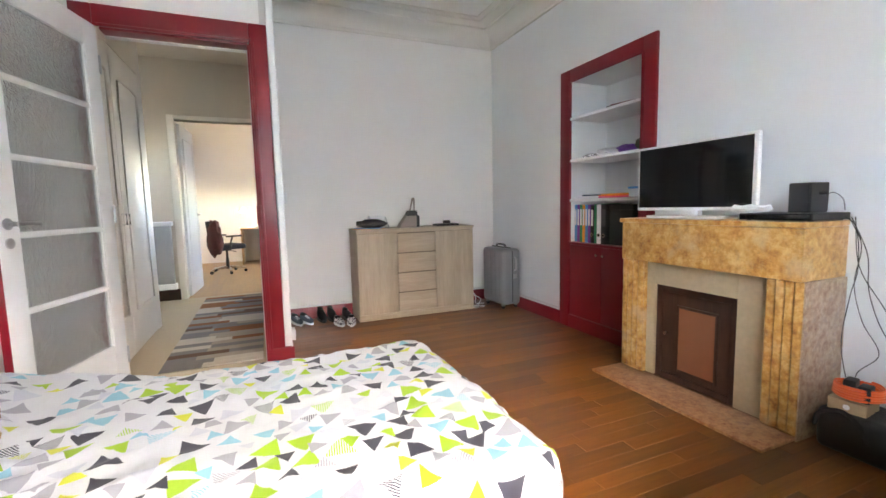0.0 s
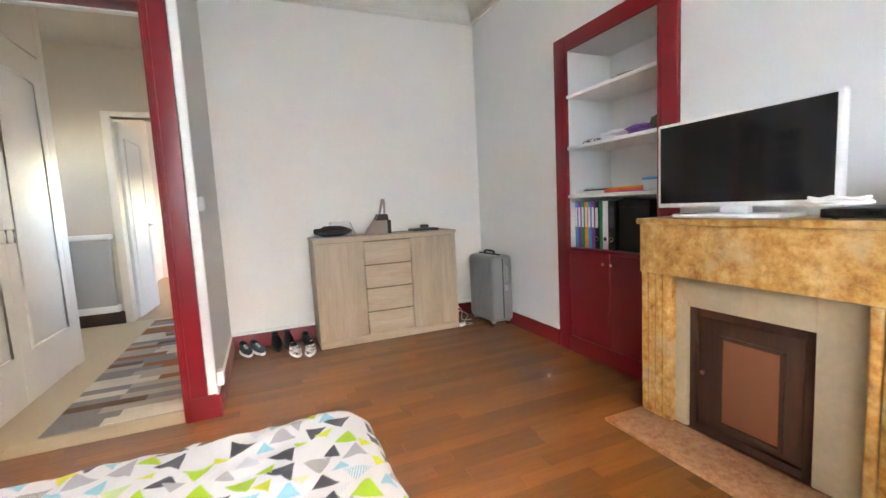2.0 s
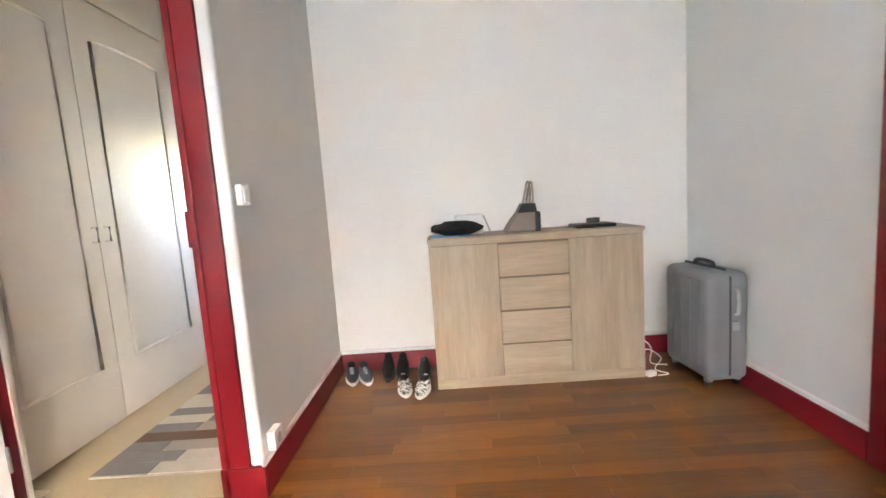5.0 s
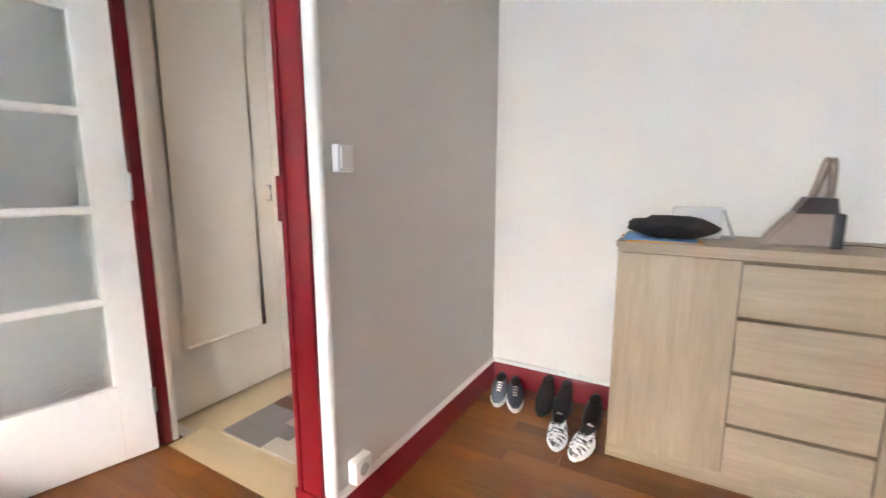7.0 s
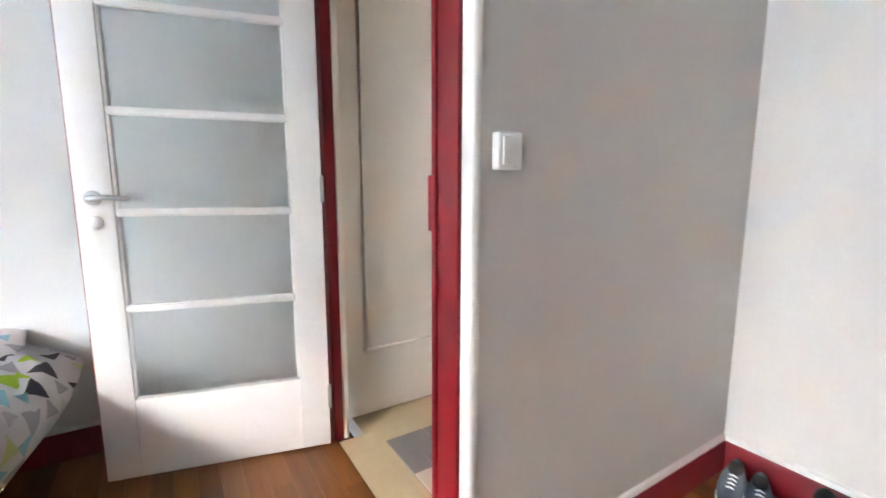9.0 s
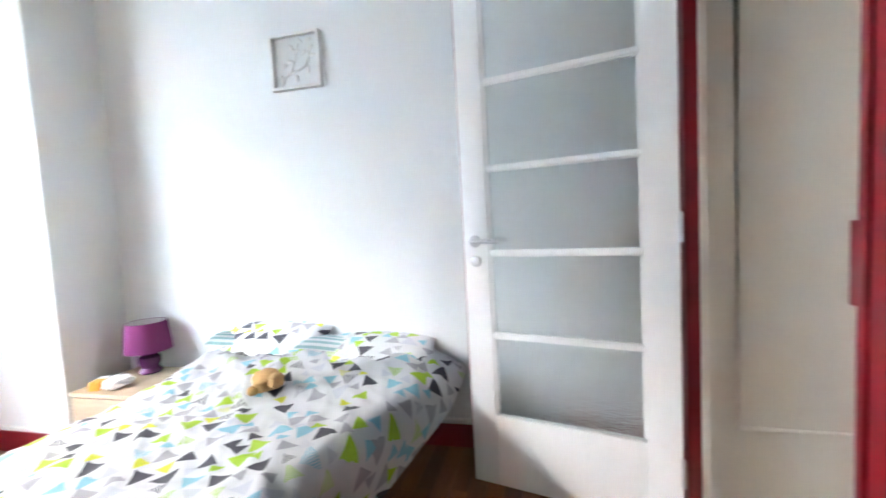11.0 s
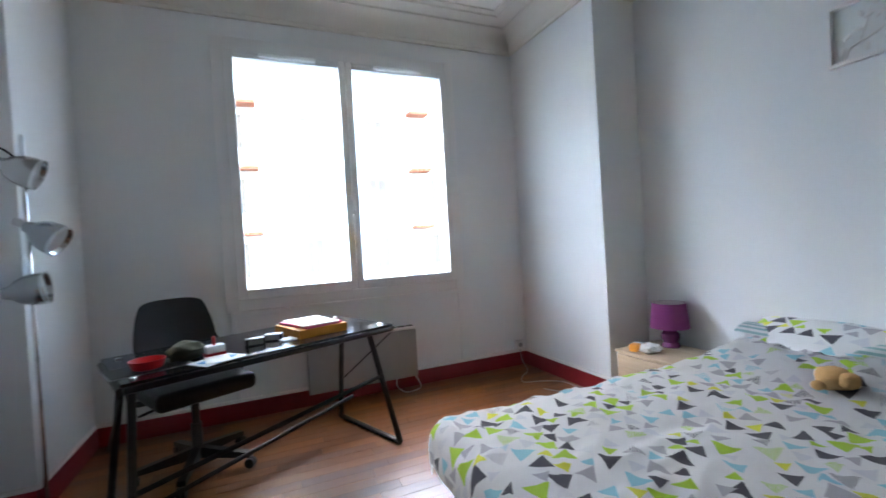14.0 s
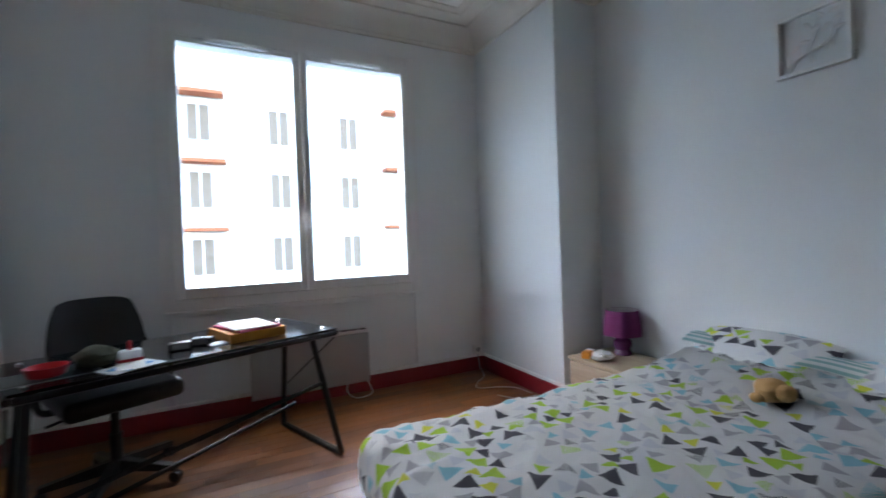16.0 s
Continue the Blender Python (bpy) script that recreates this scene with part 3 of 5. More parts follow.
# ---- hall and far room shell ----
HH = 2.98
structure("hall_floor", [((-1.7, 3.665, -0.12), (0.86, 6.62, 0))], LINO, "beige lino floor of the hall", "floor")
# the opening is out of view, added so daylight reaches the cupboard doors
structure("hall_wall_east", [((0.80, 3.665, 0), (0.86, 5.1, HH)), ((0.80, 5.65, 0), (0.86, 6.6, HH)), ((0.80, 5.1, 0), (0.86, 5.65, 1.3)), ((0.80, 5.1, 1.75), (0.86, 5.65, HH))], HALL, "beige painted hall wall with an unseen opening added for daylight")
# the end wall's unseen hole to the sky is added to brighten the hall
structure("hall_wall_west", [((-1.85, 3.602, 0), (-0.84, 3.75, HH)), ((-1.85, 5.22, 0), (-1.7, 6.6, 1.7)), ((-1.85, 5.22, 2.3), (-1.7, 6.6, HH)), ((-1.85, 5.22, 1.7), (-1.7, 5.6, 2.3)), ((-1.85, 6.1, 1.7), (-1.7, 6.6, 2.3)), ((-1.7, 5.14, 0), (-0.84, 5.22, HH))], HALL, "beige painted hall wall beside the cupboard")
structure("hall_wall_north", [((-1.85, 6.6, 0), (-0.195, 6.72, HH)), ((-0.195, 6.6, 2.25), (0.95, 6.72, HH)), ((0.80, 6.6, 0), (0.95, 6.72, 2.25))], HALL, "beige painted end wall of the hall")
structure("hall_ceiling", [((-1.85, 3.665, HH), (0.86, 6.72, HH + 0.1))], HALL, "beige painted hall ceiling", "ceiling")
tagged(part("hall_baseboard", box((-1.7, 6.58, 0), (-0.22, 6.6, 0.14), 0.003), DARKWOOD), "dark brown hall baseboard", "baseboard", kind="structure")
bm = box((-0.225, 6.585, 0), (-0.145, 6.735, 2.31), 0.006)
box((-0.145, 6.588, 2.25), (0.80, 6.732, 2.308), 0.006, bm=bm)
tagged(part("hall_door_frame", bm, CREAM), "cream painted frame of the inner doorway", "door frame", kind="structure")
structure("study_floor", [((-2.2, 6.62, -0.12), (3.2, 10.9, 0))], PINE, "light laminate floor of the study", "floor")
structure("study_wall_north", [((-2.2, 10.7, 0), (3.2, 10.85, HH))], WALL_WARM, "white painted study wall behind the desk")
structure("study_wall_west", [((-0.75, 6.72, 0), (-0.6, 10.7, HH))], WALL_WARM, "white painted study side wall")
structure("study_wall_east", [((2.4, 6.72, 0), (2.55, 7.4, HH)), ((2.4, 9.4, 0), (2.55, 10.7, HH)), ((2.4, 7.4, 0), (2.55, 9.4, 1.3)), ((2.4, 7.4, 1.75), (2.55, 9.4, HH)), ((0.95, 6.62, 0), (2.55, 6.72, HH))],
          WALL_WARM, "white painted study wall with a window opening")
structure("study_ceiling", [((-2.2, 6.72, HH), (3.2, 10.85, HH + 0.1))], CEIL, "white study ceiling", "ceiling")

# ---- hall cupboard ----
cup = thing("hall_cupboard", "cream painted built-in hall cupboard with four panelled doors", "cupboard", (-0.18, 0, 0))
part("carcass", box((-0.64, 3.603, 0), (-0.03, 5.138, HH), 0.004, bm=box((-0.03, 5.10, 0), (0.0, 5.22, HH), 0.004)), CREAM, cup)


def panel_outline(y0, y1, z0, z1, dip):
    n = 10
    top = [(y0 + (y1 - y0) * i / n, z1 - dip * (1 - math.sin(math.pi * i / n)) ** 2) for i in range(n + 1)]
    return [(y0, z0), (y1, z0)] + top[::-1]


def cup_door(y0, y1, z0, z1, knob_y):
    bm = box((-0.028, y0, z0), (0.0, y1, z1), 0.004)
    d = part("door", bm, CREAM, cup)
    if z1 < 2.5:
        m0, m1 = y0 + 0.13, y1 - 0.12
        pts = [(0.004, u, w) for u, w in panel_outline(m0, m1, z0 + 0.33, z1 - 0.2, 0.025)]
        part("panel_moulding", tube(pts + [pts[0]], 0.011, 8), CREAM, d)
        part("handle", tube([(0.0, knob_y, 1.03), (0.03, knob_y, 1.03), (0.03, knob_y, 1.11), (0.0, knob_y, 1.11)], 0.006, 8), CHROME, d, "small metal pull")


for a, b, k in ((3.605, 4.29, 4.25), (4.296, 5.10, 4.337)):
    cup_door(a, b, 0.012, 2.36, k)
    cup_door(a, b, 2.37, HH - 0.03, k)

# ---- hall radiator, rug ----
rad = thing("hall_radiator", "pale grey electric hall radiator with a top grille", "radiator", (-0.56, 6.6, 0.15))
part("body", box((-0.28, -0.11, 0.06), (0.30, -0.03, 0.80), 0.012, 3), GREYMETAL, rad)
part("lower_frame", box((-0.30, -0.12, 0.0), (0.32, -0.022, 0.075), 0.012, 3), WHITEPL, rad)
part("upper_frame", box((-0.30, -0.12, 0.795), (0.32, -0.022, 0.85), 0.014, 3), WHITEPL, rad)
for x in (-0.2, 0.18):
    part("bracket", box((x, -0.022, 0.1), (x + 0.05, 0, 0.7), 0.003), STEEL, rad)

rug = thing("hall_runner", "long hall runner woven in grey, cream and rust bars", "rug", (0.07, 3.72, 0.0))
part("backing", box((0, 0, 0.0), (0.68, 2.75, 0.006), 0.002), RUGS[3], rug)
rnd = random.Random(4)
for i in range(30):
    y = 0.003 + i * 0.0915
    cut = 0.2 + 0.28 * rnd.random()
    last = -1
    for x0, x1 in ((0.002, cut), (cut, 0.678)):
        k = rnd.choice([q for q in (0, 1, 2, 3, 0, 1, 4) if q != last])
        last = k
        part("woven_bar", box((x0, y, 0.004), (x1, y + 0.0915, 0.010), 0.002, 1), RUGS[k], rug, soft=False)

# ---- far room: leaf, desk, chair, lamp ----
door2 = thing("study_door", "white painted inner door standing open into the study", "door", (-0.135, 6.76, 0.01), 87)
part("slab", box((0, -0.02, 0), (0.78, 0.02, 2.22), 0.004), WHITE, door2)
part("panel_moulding", tube([(0.12, -0.022, 0.25), (0.66, -0.022, 0.25), (0.66, -0.022, 2.05), (0.12, -0.022, 2.05), (0.12, -0.022, 0.25)], 0.01, 8), WHITE, door2)
bm = lathe([(0.024, 0), (0.024, 0.008), (0.01, 0.01), (0.01, 0.05)], 16, m=pose(0.72, -0.02, 1.06, 90))
tube([(0.72, -0.065, 1.06), (0.61, -0.065, 1.06)], 0.009, 8, bm)
part("lever_handle", bm, STEEL, door2, "steel lever handle")


def office_chair(name, label, at, rz, seat_mat, base_mat, arms=True, jacket=False):
    ch = thing(name, label, "chair", at, rz)
    n = 20
    bm = bmesh.new()
    box((-0.26, -0.26, 0.43), (0.26, 0.25, 0.52), 0.045, 4, bm=bm)
    for v in bm.verts:
        r = math.hypot(v.co.x, v.co.y)
        v.co.z += -0.02 * (1 - min(1, r / 0.24)) * (v.co.z > 0.47)
        if v.co.x ** 2 + v.co.y ** 2 > 0.06:
            v.co.x *= 0.94
            v.co.y *= 0.94
    part("seat", bm, seat_mat, ch)
    bm = bmesh.new()
    t = bmesh.new()
    bmesh.ops.create_grid(t, x_segments=10, y_segments=10, size=1)
    for v in t.verts:
        u, w = v.co.x, v.co.y
        rr = (abs(u) ** 4 + abs(w) ** 4) ** 0.25
        m = max(abs(u), abs(w))
        s = m / rr if rr > 1e-6 else 1
        s = 0.25 + 0.75 * s if m > 0.5 else 1
        x, z = 0.22 * u * s, 0.235 * w * s
        v.co = (x * (1 - 0.1 * w), 0.25 - 0.04 * u * u + 0.05 * w, 0.72 + z)
    bmesh.ops.solidify(t, geom=t.faces[:], thickness=0.055)
    bmesh.ops.recalc_face_normals(t, faces=t.faces[:])
    bmesh.ops.bevel(t, geom=[e for e in t.edges if e.calc_face_angle(0) > 0.9], offset=0.018, segments=3, affect="EDGES")
    part("backrest", t, seat_mat, ch)
    part("back_bar", tube(curve_pts([(0, 0.05, 0.415), (0, 0.24, 0.42), (0, 0.315, 0.5), (0, 0.31, 0.69)]), 0.02, 10), BLACK, ch)
    if arms:
        for sx in (-1, 1):
            bm = tube(curve_pts([(sx * 0.17, 0.06, 0.425), (sx * 0.27, 0.06, 0.44), (sx * 0.285, 0.06, 0.55), (sx * 0.28, 0.02, 0.66)]), 0.016, 10)
            box((sx * 0.28 - 0.03, -0.14, 0.655), (sx * 0.28 + 0.03, 0.13, 0.685), 0.014, 3, bm=bm)
            part("armrest", bm, BLACK, ch)
    part("gas_lift", lathe([(0.028, 0.12), (0.028, 0.26), (0.02, 0.262), (0.02, 0.40), (0.08, 0.405), (0.09, 0.43)], 16), BLACK, ch)
    part("lever", tube([(-0.05, 0.0, 0.41), (-0.2, -0.02, 0.40), (-0.27, -0.03, 0.39)], 0.007, 8), BLACK, ch)
    for k in range(5):
        a = radians(72 * k + 20)
        m = Matrix.Rotation(a, 4, "Z")
        leg = part("leg", prism([(0.02, 0.07), (0.30, 0.06), (0.30, 0.085), (0.02, 0.13)], (-0.02, 0.02), "y", m=m), base_mat, ch, soft=False)
        bm = lathe([(0.0, -0.022), (0.026, -0.02), (0.028, -0.008), (0.028, -0.004), (0.02, 0), (0.028, 0.004), (0.028, 0.008), (0.026, 0.02), (0, 0.022)], 14,
                   m=m @ pose(0.295, 0.0, 0.028, 90))
        part("castor", bm, BLACK, leg)
    if jacket:
        part("hanging_jacket", blob((-0.16, 0.27, 0.64), (0.2, 0.1, 0.33), 0.35, 3), MAROON, ch, "dark maroon jacket hung over the backrest")
    return ch


office_chair("study_chair", "black office chair with chrome base and a jacket over its back", (0.16, 8.95, 0), 120, BLACKCLOTH, CHROME, True, True)
desk2 = thing("study_desk", "light wooden desk with drawers in the study", "desk", (0.9, 10.3, 0))
part("top", box((-0.55, -0.35, 0.72), (0.7, 0.38, 0.75), 0.004), PINE, desk2)
part("drawer_unit", box((-0.1, -0.32, 0.0), (0.32, 0.36, 0.72), 0.004), PINE, desk2)
part("side_panel", box((-0.54, -0.32, 0), (-0.51, 0.36, 0.72), 0.003), PINE, desk2)
for z in (0.06, 0.28, 0.5):
    part("drawer_front", box((-0.09, -0.338, z), (0.31, -0.32, z + 0.2), 0.004), PINE, desk2)
lamp2 = thing("desk_lamp", "small white desk lamp, switched on", "lamp", (0.55, 10.2, 0.75))
bm = lathe([(0.08, 0), (0.08, 0.012), (0.02, 0.02)], 20)
tube(curve_pts([(0, 0, 0.01), (0.1, 0.02, 0.2), (0.05, 0.0, 0.42), (-0.12, -0.02, 0.42)]), 0.008, 8, bm)
part("stand", bm, WHITEPL, lamp2)
part("shade", lathe([(0.09, 0.33), (0.07, 0.4), (0.03, 0.44), (0.026, 0.435), (0.064, 0.395), (0.084, 0.33)], 20, m=pose(-0.14, -0.02, 0, 0, 0)), WHITEPL, lamp2)
part("bulb", blob((-0.14, -0.02, 0.36), (0.03, 0.03, 0.035), sub=2), glow("warm_bulb", (1.0, 0.75, 0.45), 50.0), lamp2)


# ---- built-in closet in the east wall ----
closet = thing("built_in_closet", "built-in wall closet with red frame, white shelves and red doors", "closet", (3.333, 0, 0))
bm = bmesh.new()
for a, b in (((2.51, 0.0), (2.622, 2.255)), ((3.40, 0.0), (3.525, 2.255)), ((2.622, 2.15), (3.40, 2.255))):
    box((-0.024, a[0], a[1]), (0.006, b[0], b[1]), 0.007, bm=bm)
for a, b in (((2.610, 0.765), (2.63, 2.15)), ((3.392, 0.765), (3.412, 2.15)), ((2.63, 2.142), (3.392, 2.16))):
    box((-0.032, a[0], a[1]), (-0.02, b[0], b[1]), 0.004, bm=bm)
part("frame", bm, RED, closet)
part("plinth", box((-0.028, 2.622, 0.0), (0.01, 3.40, 0.115), 0.005), RED, closet)
part("ledge", box((-0.03, 2.62, 0.752), (0.38, 3.402, 0.775), 0.005), RED, closet)
for y0, y1, k in ((2.625, 3.009, 2.975), (3.013, 3.398, 3.047)):
    d = part("door", box((-0.012, y0, 0.118), (0.01, y1, 0.75), 0.004), RED, closet)
    part("knob", lathe([(0.006, 0), (0.006, 0.012), (0.013, 0.018), (0.011, 0.026)], 14, m=pose(-0.012, k, 0.685, 0, -90)), CHROME, d, "small chrome knob")
for z in (1.14, 1.482, 1.838):
    part("shelf", box((-0.02, 2.624, z - 0.012), (0.386, 3.398, z + 0.012), 0.007, 3), WHITE, closet)
part("back_lining", box((0.381, 2.622, 0.775), (0.387, 3.399, 2.149), 0), WALL, closet, "white painted closet back", soft=False)
part("side_lining", box((0.007, 3.394, 0.775), (0.381, 3.399, 2.149), 0), WALL, closet, soft=False)
part("side_lining", box((0.007, 2.622, 0.775), (0.381, 2.627, 2.149), 0), WALL, closet, soft=False)


def binder(y, w, h, mat, tag, x=3.36, ring=False, d=0.27):
    b = thing("ring_binder", {True: "large lever arch file standing on the closet ledge", False: "thin coloured ring binder standing on the closet ledge"}[ring],
              "binder", (x, y, 0.776), group="binders in the closet")
    part("cover", box((0, -w / 2 + 0.001, 0), (d, w / 2 - 0.001, h), 0.004), mat, b)
    part("spine_label", box((-0.0012, -w * 0.3, h * 0.45), (0.001, w * 0.3, h * 0.88), 0), tag, b, soft=False)
    if ring:
        part("finger_ring", lathe([(0.016, 0), (0.016, 0.003), (0.010, 0.003), (0.010, 0)], 16, m=pose(-0.001, 0, h * 0.22, 0, -90)), CHROME, b)
    return b


y = 3.385
for mat in (BLUE, PURP, GREEN, ORANGE, BLUE, PURP):
    binder(y - 0.016, 0.032, 0.325, mat, PAPER)
    y -= 0.0335
binder(y - 0.02, 0.04, 0.32, BLACK, PAPER, ring=True)
binder(y - 0.056, 0.026, 0.33, GREEN, GREEN)
binder(y - 0.10, 0.055, 0.325, PAPER, PAPER, ring=True)
binder(y - 0.165, 0.066, 0.325, BLACK, DARKGREY, x=3.35, ring=True)
# plain black block that fills the ledge beside the binders
part_box = thing("black_closet_block", "plain black block standing on the closet ledge", "box", (3.37, 2.84, 0.776))
part("body", box((0, -0.10, 0), (0.27, 0.135, 0.31), 0.006), BLACK, part_box)
part("lid", box((-0.004, -0.104, 0.28), (0.274, 0.139, 0.322), 0.006), BLACK, part_box)


def sheets(name, label, at, rz, sizes):
    s = thing(name, label, "papers", at, rz)
    z = 0.0
    for i, (w, d, h, mat, tw) in enumerate(sizes):
        part("sheet", box((-w / 2, -d / 2, z), (w / 2, d / 2, z + h), 0.001, 1, m=pose(0, 0, 0, 0, 0, tw)), mat, s, soft=False)
        z += h
    return s


sheets("folder_stack", "stack of pink and orange folders on a closet shelf", (3.48, 2.93, 1.153), 5, [(0.24, 0.32, 0.012, PINK, 0), (0.24, 0.32, 0.010, ORANGEPL, 12), (0.22, 0.3, 0.012, ORANGE, -8)])
sheets("magazine_pile", "pile of magazines and papers on a closet shelf", (3.48, 3.24, 1.153), -4, [(0.22, 0.3, 0.02, PAPER, 0), (0.2, 0.16, 0.012, NAVY, 20), (0.18, 0.12, 0.01, MILK, -12)])
tub = thing("plastic_tub", "pale plastic tub with a blue lid", "box", (3.46, 2.72, 1.153))
part("body", box((-0.09, -0.07, 0), (0.09, 0.07, 0.065), 0.012, 3), MILK, tub)
part("lid", box((-0.095, -0.075, 0.062), (0.095, 0.075, 0.078), 0.008, 3), BLUE, tub)

sheets("loose_papers", "loose white papers lying on the red closet ledge", (3.42, 2.68, 0.776), 8, [(0.21, 0.1, 0.006, PAPER, 0), (0.2, 0.095, 0.004, MILK, 7)])


def soft_thing(name, label, cat, at, size, mat, lumps=0.25, seed=0, rz=0):
    bm = blob((0, 0, size[2] * 0.9), size, lumps, seed, 3, flat=0.0)
    ob = part(name, bm, mat)
    ob.matrix_basis = pose(*at, 0, 0, rz)
    return tagged(ob, label, cat)


soft_thing("folded_cloth", "white folded cloth on a closet shelf", "cloth", (3.48, 3.06, 1.495), (0.12, 0.13, 0.035), PAPER, 0.3, 2)
soft_thing("purple_pouch", "dull purple pouch on a closet shelf", "pouch", (3.45, 2.86, 1.495), (0.10, 0.09, 0.035), PURP, 0.3, 5)
soft_thing("grey_hat", "dark grey woollen hat on a closet shelf", "hat", (3.46, 2.71, 1.495), (0.09, 0.07, 0.055), OLIVE, 0.25, 6)
soft_thing("sunglasses_case", "small patterned glasses case on a closet shelf", "case", (3.42, 3.26, 1.495), (0.05, 0.08, 0.02), SPECK, 0.15, 8)
sheets("dark_folder", "dark red folder lying on the top closet shelf", (3.47, 2.83, 1.851), 3, [(0.24, 0.36, 0.012, DARKWOOD, 0), (0.2, 0.3, 0.008, RED, 6)])

# ---- fireplace ----
fp = thing("fireplace", "ochre marble fireplace with fluted pilasters and a closed wooden hatch", "fireplace", (0, 0, 0))
X = 3.333
part("mantel_shelf", box((2.972, 1.422, 0.985), (X, 2.47, 1.012), 0.006), MARBLE, fp)
part("lintel", box((2.985, 1.425, 0.745), (X, 2.458, 0.985), 0.006), MARBLE, fp)
for y0, y1 in ((1.425, 1.575), (2.303, 2.458)):
    pil = part("pilaster", box((3.012, y0, 0.02), (X, y1, 0.745), 0.004), MARBLE, fp)
    n = 3
    for i in range(n + 1):
        c = y0 + 0.016 + (y1 - y0 - 0.032) * i / n
        part("flute", box((2.996, c - 0.018, 0.03), (3.02, c + 0.018, 0.745), 0.012, 4), MARBLE, pil)
part("side_slab", box((3.006, 1.4185, 0.0), (X, 1.425, 0.745), 0.002), MARBLE_RED, fp, "reddish marble side slab")
for y0, y1 in ((2.243, 2.303), (1.575, 1.737)):
    part("surround", box((3.045, y0, 0.02), (X, y1, 0.745), 0.003), STONE, fp, "cream stone inner surround")
part("surround_head", box((3.043, 1.737, 0.605), (X, 2.243, 0.745), 0.003), STONE, fp)
hatch = part("hatch_frame", box((3.06, 1.74, 0.02), (3.12, 1.775, 0.605), 0.004, bm=box((3.06, 2.205, 0.02), (3.12, 2.24, 0.605), 0.004,
             bm=box((3.06, 1.775, 0.565), (3.12, 2.205, 0.605), 0.004, bm=box((3.06, 1.775, 0.02), (3.12, 2.205, 0.055), 0.004)))), DARKWOOD, fp, "dark stained hatch frame")
part("hatch_door", box((3.072, 1.777, 0.057), (3.115, 2.203, 0.563), 0.004), DARKWOOD, hatch)
bm = bmesh.new()
for a, b in (((1.845, 0.085), (1.862, 0.495)), ((2.088, 0.085), (2.105, 0.495)), ((1.862, 0.478), (2.088, 0.495)), ((1.862, 0.085), (2.088, 0.102))):
    box((3.062, a[0], a[1]), (3.075, b[0], b[1]), 0.005, bm=bm)
part("panel_moulding", bm, DARKWOOD, hatch)
part("hatch_panel", box((3.066, 1.862, 0.102), (3.076, 2.088, 0.478), 0.002), COPPER, hatch, "copper brown inset panel")
part("hatch_knob", lathe([(0.006, 0), (0.006, 0.012), (0.014, 0.02), (0.011, 0.03)], 16, m=pose(3.072, 2.165, 0.31, 0, -90)), CHROME, hatch, "round metal knob")
part("hearth_slab", box((2.775, 1.43, -0.004), (3.05, 2.49, 0.016), 0.004), HEARTH, fp, "reddish marble hearth slab flush with the floor")

# ---- on the mantel ----
tv = thing("television", "white-framed flat television on the marble mantel", "television", (3.12, 2.09, 1.012), 0)
part("casing", box((-0.002, -0.375, 0.045), (0.03, 0.376, 0.448), 0.008, 3), WHITEPL, tv)
part("screen", box((-0.0045, -0.355, 0.066), (0.0, 0.358, 0.433), 0.001), SCREEN, tv, "black glossy switched-off screen")
part("back_bulge", box((0.028, -0.25, 0.1), (0.06, 0.25, 0.38), 0.02, 3), WHITEPL, tv)
part("neck", box((0.0, -0.06, 0.01), (0.04, 0.06, 0.1), 0.01), WHITEPL, tv)
part("foot", box((-0.07, -0.22, 0.0), (0.11, 0.24, 0.018), 0.007, 3), WHITEPL, tv)
board = thing("black_player", "flat black disc player lying on the mantel", "player", (3.16, 1.53, 1.013), 0)
part("body", box((-0.16, -0.125, 0.004), (0.13, 0.19, 0.036), 0.005), BLACK, board)
part("front_panel", box((-0.164, -0.115, 0.01), (-0.16, 0.18, 0.03), 0.001), SCREEN, board)
for sx in (-0.13, 0.1):
    for sy in (-0.1, 0.16):
        part("rubber_foot", lathe([(0.01, 0), (0.01, 0.005)], 10, m=pose(sx, sy, 0)), DARKGREY, board)
spk = thing("loudspeaker", "small black cube loudspeaker on the player", "speaker", (3.2, 1.53, 1.049), -6)
part("cabinet", box((-0.06, -0.05, 0), (0.06, 0.05, 0.14), 0.008, 3), BLACK, spk)
part("grille", box((-0.064, -0.044, 0.006), (-0.058, 0.044, 0.134), 0.004), BLACKCLOTH, spk)
part("plug", lathe([(0.009, 0), (0.009, 0.02), (0.004, 0.03)], 10, m=pose(0.0, -0.05, 0.09, 90)), BLACK, spk)
coil = thing("white_cable_coil", "coiled white cable lying on the mantel", "cable", (3.06, 1.70, 1.05), 0)
pts = [(0.055 * math.cos(a * 0.45) * (1 + 0.1 * math.sin(a)), 0.085 * math.sin(a * 0.45) * (1 + 0.08 * math.cos(1.7 * a)), 0.006 + 0.008 * math.sin(a * 1.3) ** 2 + a * 0.0004) for a in range(60)]
part("cord", tube(pts, 0.006, 6), WHITEPL, coil)


def cable(label, pts, mat=None, r=0.002):
    c = part("cable", tube(curve_pts(pts), r, 6), mat or BLACK)
    return tagged(c, label, "cable")


